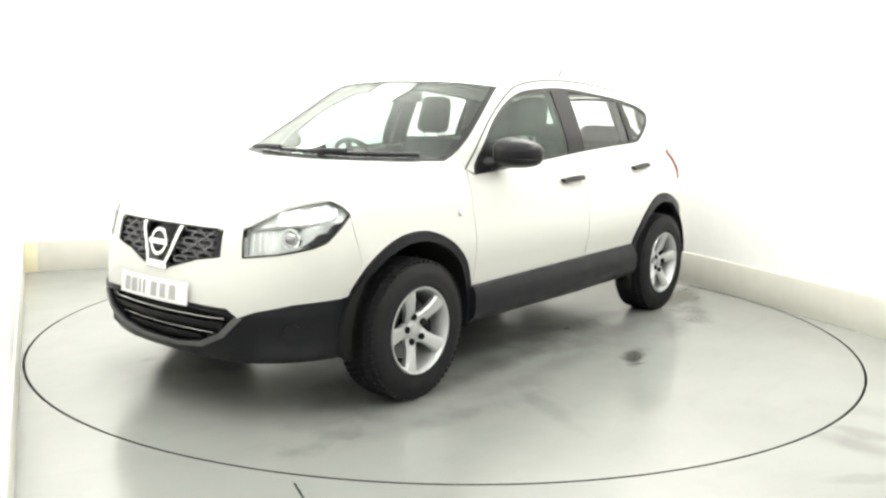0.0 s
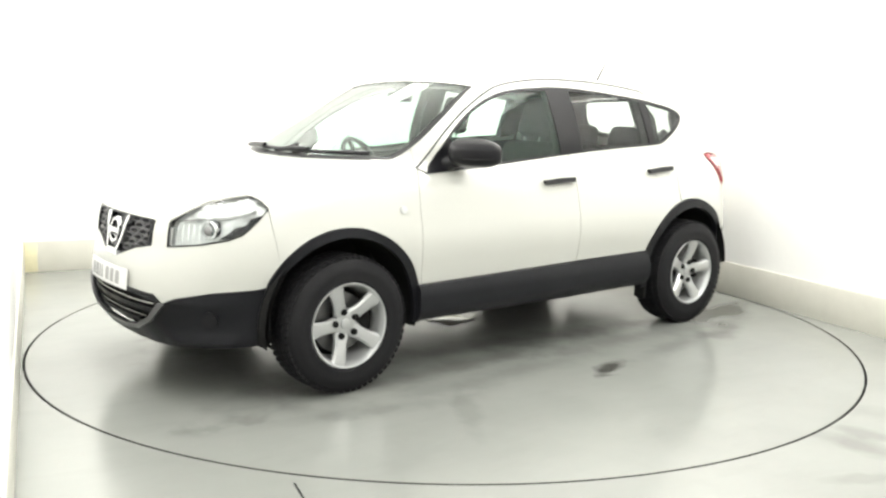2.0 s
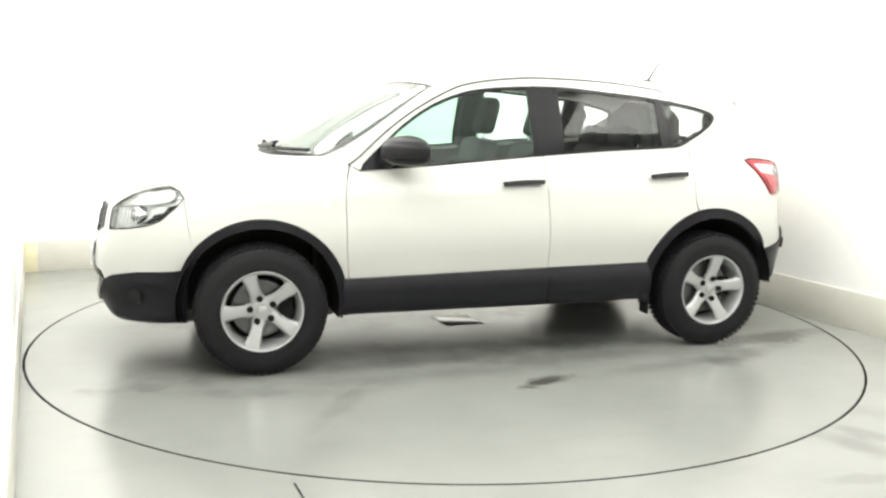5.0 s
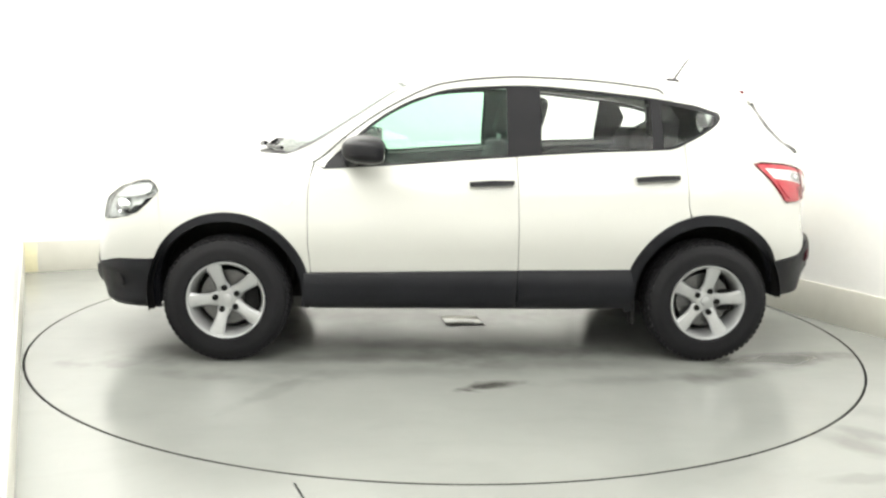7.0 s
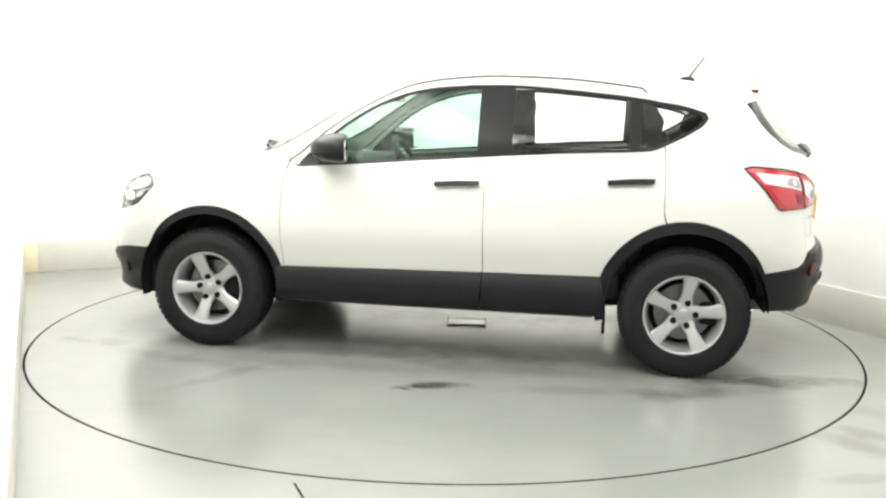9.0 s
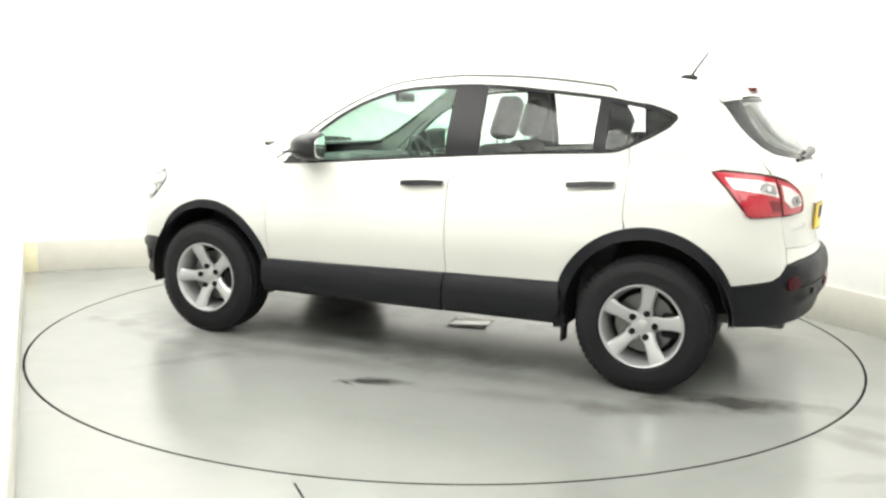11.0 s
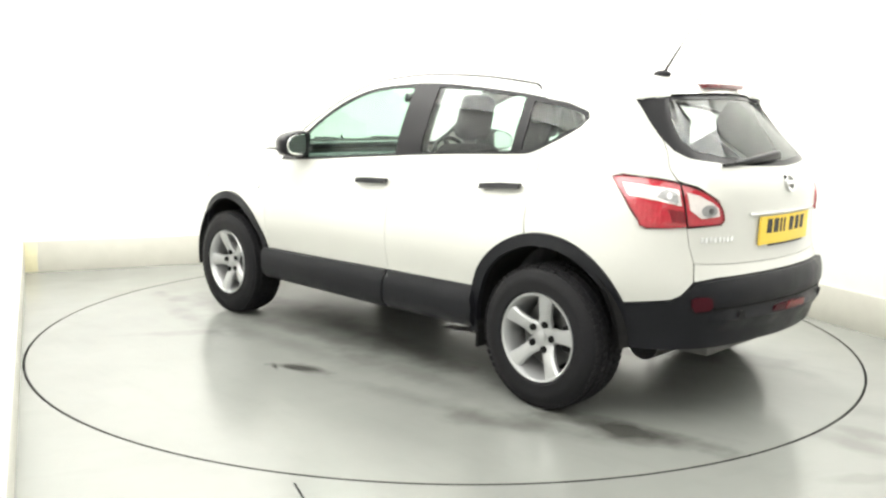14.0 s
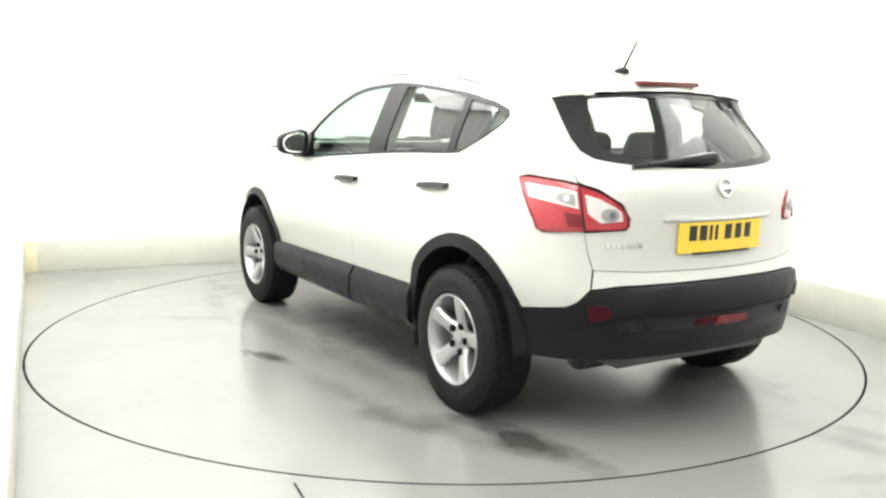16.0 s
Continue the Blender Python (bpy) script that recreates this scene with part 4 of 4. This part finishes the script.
# wheels
def wheel(x, s, first):
    """Alloy wheel with five broad spokes; its axle lies along y, its face looks out."""
    bm = bmesh.new()
    lathe(bm, [(.207, .113), (.211, .106), (.205, .098), (.194, .083), (.186, .0), (.190, -.09), (.208, -.10), (.202, -.095), (.180, -.085), (.176, .0), (.188, .090), (.199, .110)], 64)
    w = part("wheel", bm, ALLOY, car, "silver five-spoke alloy wheel")
    bm = bmesh.new()
    prof = [(.199, .10), (.214, .110), (.222, .1155), (.226, .1145), (.258, .120), (.284, .117), (.2875, .1145), (.300, .111), (.314, .102), (.326, .088), (.332, .065), (.3345, .03), (.335, .0), (.3345, -.03), (.332, -.065), (.326, -.088), (.314, -.102), (.28, -.115), (.225, -.113), (.199, -.10), (.192, 0)]
    lathe(bm, prof, 96)
    part("tyre", bm, RUBBER, w, "black road tyre")
    blocks_v, blocks_f = [], []
    for row, (y, wide) in enumerate(((-.083, .030), (-.045, .030), (0, .030), (.045, .030), (.083, .030))):
        r = .336 if abs(y) < .06 else .3315
        n = 60
        for k in range(n):
            a = 2 * math.pi * (k + (row % 2) * .5) / n
            h = 2 * math.pi / n * .36
            i = len(blocks_v)
            for rr in (r - .01, r + (.0035 if abs(y) < .06 else .0008)):
                for da, dy in ((-h, -wide / 2), (h, -wide / 2), (h, wide / 2), (-h, wide / 2)):
                    sk = a + da + dy * 1.2
                    blocks_v.append((rr * math.cos(sk), y + dy, rr * math.sin(sk)))
            blocks_f += [tuple(i + q for q in f) for f in ((4, 5, 6, 7), (0, 1, 5, 4), (1, 2, 6, 5), (2, 3, 7, 6), (3, 0, 4, 7))]
    mesh_object("tread", blocks_v, blocks_f, RUBBER, w, sharp=20)
    for k in range(5):
        a = radians(first + 72 * k)
        rows = [(.026, .032, .060), (.062, .040, .068), (.095, .0315, .080), (.14, .034, .093), (.180, .041, .101), (.201, .047, .103)]
        v, f = [], []
        for r, half, h in rows:
            for t, dh in ((-1, -.012), (-.72, 0), (-.2, .003), (.2, .003), (.72, 0), (1, -.012), (.9, -.034), (-.9, -.034)):
                v.append((-(r * math.cos(a) - t * half * math.sin(a)), h + dh, r * math.sin(a) + t * half * math.cos(a)))
        m = 8
        for i in range(len(rows) - 1):
            for j in range(m):
                f.append((i * m + j, i * m + (j + 1) % m, (i + 1) * m + (j + 1) % m, (i + 1) * m + j))
        f += [tuple(range(m))[::-1], tuple((len(rows) - 1) * m + j for j in range(m))]
        mesh_object("spoke", v, f, ALLOY, w)
    bm = bmesh.new()
    lathe(bm, [(.001, .077), (.020, .077), (.025, .074), (.027, .068), (.044, .069), (.056, .064), (.060, .03), (.001, .03)], 40)
    part("hub", bm, ALLOY, w)
    for k in range(5):
        a = radians(first - 9 + 72 * k)
        bm = bmesh.new()
        lathe(bm, [(.001, .079), (.0085, .079), (.009, .072), (.013, .072), (.0145, .0775), (.016, .0775), (.0165, .055), (.001, .055)], 16, "y", (-.062 * math.cos(a), 0.003, .062 * math.sin(a)))
        part("lug_nut", bm, DARK, w, "dark wheel nut in its well")
    bm = bmesh.new()
    lathe(bm, [(.06, .012), (.148, .012), (.150, .008), (.150, -.008), (.148, -.012), (.06, -.012)], 48)
    part("brake_disc", bm, STEEL, w, "dull steel brake disc")
    bm = bmesh.new()
    box(bm, (-.165, -.03, -.06), (-.085, .04, .06), .015)
    part("brake_caliper", bm, DARK, w)
    bm = bmesh.new()
    lathe(bm, [(.001, -.06), (.185, -.06), (.185, -.07), (.001, -.07)], 40)
    part("brake_shield", bm, DARK, w)
    w.location = (x, s * .775, .3385)
    if s < 0:
        w.rotation_euler = (0, 0, math.pi)
    return w


wheel(1.315, 1, 110)
wheel(-1.315, 1, 80.5)
wheel(1.315, -1, 40)
wheel(-1.315, -1, 70)


# wheel housings, floor pan, inner walls
def underbody():
    for cx, cz in (FA, RA):
        for s in (1, -1):
            v, f = [], []
            angs = np.linspace(radians(-12), radians(192 if cx > 0 else 180), 36)
            for y in (.47, .872):
                for r in (.405, .425):
                    v += [(cx + r * math.cos(a), s * (y if y < .6 else min(y, .845)), cz + r * math.sin(a)) for a in angs]
            n = len(angs)
            for i in range(n - 1):
                f += [(i, i + 1, 2 * n + i + 1, 2 * n + i), (n + i, 3 * n + i, 3 * n + i + 1, n + i + 1), (i, n + i, n + i + 1, i + 1)]
            f.append(tuple(range(n)))
            mesh_object("wheel_housing", v, f, DARK, car, "dark wheel arch liner")
    bm = bmesh.new()
    box(bm, (-.86, -.62, .235), (.88, .62, .34), .02)
    box(bm, (-1.95, -.46, .30), (1.95, .46, .40), .02)
    box(bm, (.86, -.46, .20), (1.75, .46, .32), .03)
    part("floor_pan", bm, PAN, car, "dark underbody")
    bm = bmesh.new()
    tube(bm, [(.9, -.15, .22), (-.3, -.12, .20), (-1.1, -.3, .22), (-1.5, -.42, .27), (-1.78, -.5, .29)], .028, 12)
    part("exhaust_pipe", bm, STEEL, car)
    bm = bmesh.new()
    tube(bm, [(-1.55, .35, .27), (-1.55, -.4, .27)], .085, 16)
    part("silencer", bm, STEEL, car)
    for s in (1, -1):
        bm = bmesh.new()
        box(bm, (-.915, s * .80 - .04, .205), (-.898, s * .80 + .045, .34), .006)
        part("mud_flap", bm, DARK, car)
    both("door_lining", [(.82, .50), (.80, 1.03), (-.24, 1.10), (-1.03, 1.145), (-1.15, 1.15), (-1.15, .86), (-.86, .55)], DASH, car, out=-.10, thick=.02, step=.12)
    both("rear_lining", [(-1.17, .84), (-1.17, 1.17), (-1.36, 1.26), (-1.60, 1.10), (-1.85, 1.10), (-1.9, .7), (-1.6, .84)], DASH, car, out=-.12, thick=.02, step=.12)
    both("pillar_lining", [(-.215, 1.11), (-.22, 1.48), (-.36, 1.485), (-.365, 1.14)], DASH, car, out=-.05, thick=.03, step=.08)
    both("pillar_lining", [(-.985, 1.165), (-.995, 1.44), (-1.13, 1.415), (-1.185, 1.33), (-1.15, 1.18)], PILLAR, car, out=-.05, thick=.03, step=.08)
    both("pillar_lining", [(-1.38, 1.34), (-1.5, 1.44), (-1.66, 1.43), (-1.8, 1.33), (-1.87, 1.2), (-1.6, 1.11), (-1.36, 1.26)], PILLAR, car, out=-.06, thick=.02, step=.08)
    panel("tailgate_lining", tail([(-2.0, .76), (-2.0, 1.12), (-2.3, 1.10), (-2.6, 1.09)]), DASH, car, out=-.06, thick=.02, step=.12)
    panel("engine_bay", [(1.75, .42), (1.75, .90), (2.1, .86), (2.25, .81), (2 * UF - 2.25, .81), (2 * UF - 2.1, .86), (2 * UF - 1.75, .90), (2 * UF - 1.75, .42)], DARK, car, out=-.10, thick=.02, step=.1)
    bm = bmesh.new()
    box(bm, (.98, -.60, .36), (1.02, .60, 1.02), .01)
    part("bulkhead", bm, DARK, car)
    both("inner_wing", [(.95, .85), (1.0, 1.06), (1.5, .97), (1.75, .93), (1.7, .85)], DARK, car, out=-.06, thick=.02, step=.1)
    bm = bmesh.new()
    box(bm, (-1.82, -.54, 1.00), (-1.30, .54, 1.03), .012)
    part("parcel_shelf", bm, DASH, car, "dark parcel shelf")


underbody()


# inside
def cushion(bm, lo, hi, m, bevel=.05):
    box(bm, lo, hi, bevel, m, 4)


def seat(y, x, wide, head=(.67, .92), brow=.125, tall=.64):
    """A car seat; head: where its headrest begins and ends along the backrest."""
    m = Matrix.Translation((x, y, .42))
    back = m @ Matrix.Translation((-.24, 0, .14)) @ pose(0, 0, 0, 0, -15, 0)
    bm = bmesh.new()
    cushion(bm, (-.26, -wide / 2, .08), (.27, wide / 2, .22), m @ pose(0, 0, 0, 0, -6, 0))
    s = part("seat", bm, CLOTH, car, "dark grey cloth car seat")
    bm = bmesh.new()
    made = box(bm, (-.09, -wide / 2 + .01, 0), (.06, wide / 2 - .01, tall), .055, None, 4)
    for v in made:
        v.co.y *= 1 - .22 * max(0.0, v.co.z / tall - .45)
    for side in (1, -1):
        box(bm, (.03, side * (wide / 2 - .05) - .045, .05), (.10, side * (wide / 2 - .05) + .045, tall - .16), .035, None, 3)
    bmesh.ops.transform(bm, matrix=back, verts=bm.verts)
    part("backrest", bm, CLOTH, s)
    bm = bmesh.new()
    made = box(bm, (-.055, -brow, head[0]), (.05, brow, head[1]), .048, None, 4)
    for v in made:
        v.co.y *= 1 - .16 * (v.co.z - head[0]) / (head[1] - head[0])
    bmesh.ops.transform(bm, matrix=back, verts=bm.verts)
    part("headrest", bm, CLOTH, s)
    for d in (-.06, .06):
        bm = bmesh.new()
        tube(bm, [tuple(back @ Vector((0, d, tall - .06))), tuple(back @ Vector((0, d, head[0] + .03)))], .007, 8)
        part("headrest_post", bm, CHROME, s)
    bm = bmesh.new()
    box(bm, (-.24, -wide / 2 + .05, -.085), (.22, wide / 2 - .05, .09), .02, m)
    part("seat_base", bm, DASH, s)


seat(.34, .05, .50)
seat(-.38, .13, .50)
for y in (.42, 0, -.42):
    seat(y, -.74, .42, (.585, .735), .155, .60)
bm = bmesh.new()
box(bm, (.56, -.70, .72), (1.02, .70, 1.00), .07, None, 4)
box(bm, (.80, -.66, .92), (1.08, .66, 1.06), .04, None, 3)
box(bm, (.50, -.62, .92), (.78, -.16, 1.07), .05, None, 4)
box(bm, (.46, -.16, .45), (.72, .16, .96), .04, None, 3)
part("dashboard", bm, DASH, car, "dark grey moulded dashboard")
bm = bmesh.new()
lathe(bm, [(.19 + .016 * math.cos(2 * math.pi * k / 10), .016 * math.sin(2 * math.pi * k / 10)) for k in range(10)], 40, "z")
lathe(bm, [(.001, -.04), (.06, -.04), (.075, -.01), (.06, .01), (.001, .015)], 20, "z")
for a in (0, 180, 270):
    box(bm, (.05, -.02, -.025), (.185, .02, -.008), .004, pose(0, 0, 0, 0, 0, a))
bmesh.ops.transform(bm, matrix=Matrix.Translation((.44, -.37, 1.0)) @ pose(0, 0, 0, 0, -65, 0) @ pose(0, 0, 0, 0, 0, 90), verts=bm.verts)
part("steering_wheel", bm, TRIM, car, "black steering wheel")
bm = bmesh.new()
tube(bm, [(.46, -.37, .99), (.62, -.37, .93)], .04, 12)
part("steering_column", bm, TRIM, car)
bm = bmesh.new()
box(bm, (.40, -.12, 1.405), (.43, .12, 1.465), .014, None, 3)
tube(bm, [(.425, 0, 1.45), (.44, 0, 1.495)], .01, 8)
part("interior_mirror", bm, TRIM, car, "black interior mirror")
bm = bmesh.new()
box(bm, (-.22, -.13, .36), (.45, .13, .68), .04, None, 3)
part("centre_console", bm, DASH, car)


def motions():
    rows = []
    for t, a in THETA:
        turn = Matrix.Rotation(radians(a), 4, "Z")
        rows.append((t, turn @ Matrix.Translation((-OFF[0], -OFF[1], 0))))
    walk(car, rows)
    walk(turntable, [(t, m @ Matrix.Translation((OFF[0], OFF[1], 0))) for t, m in rows])


motions()
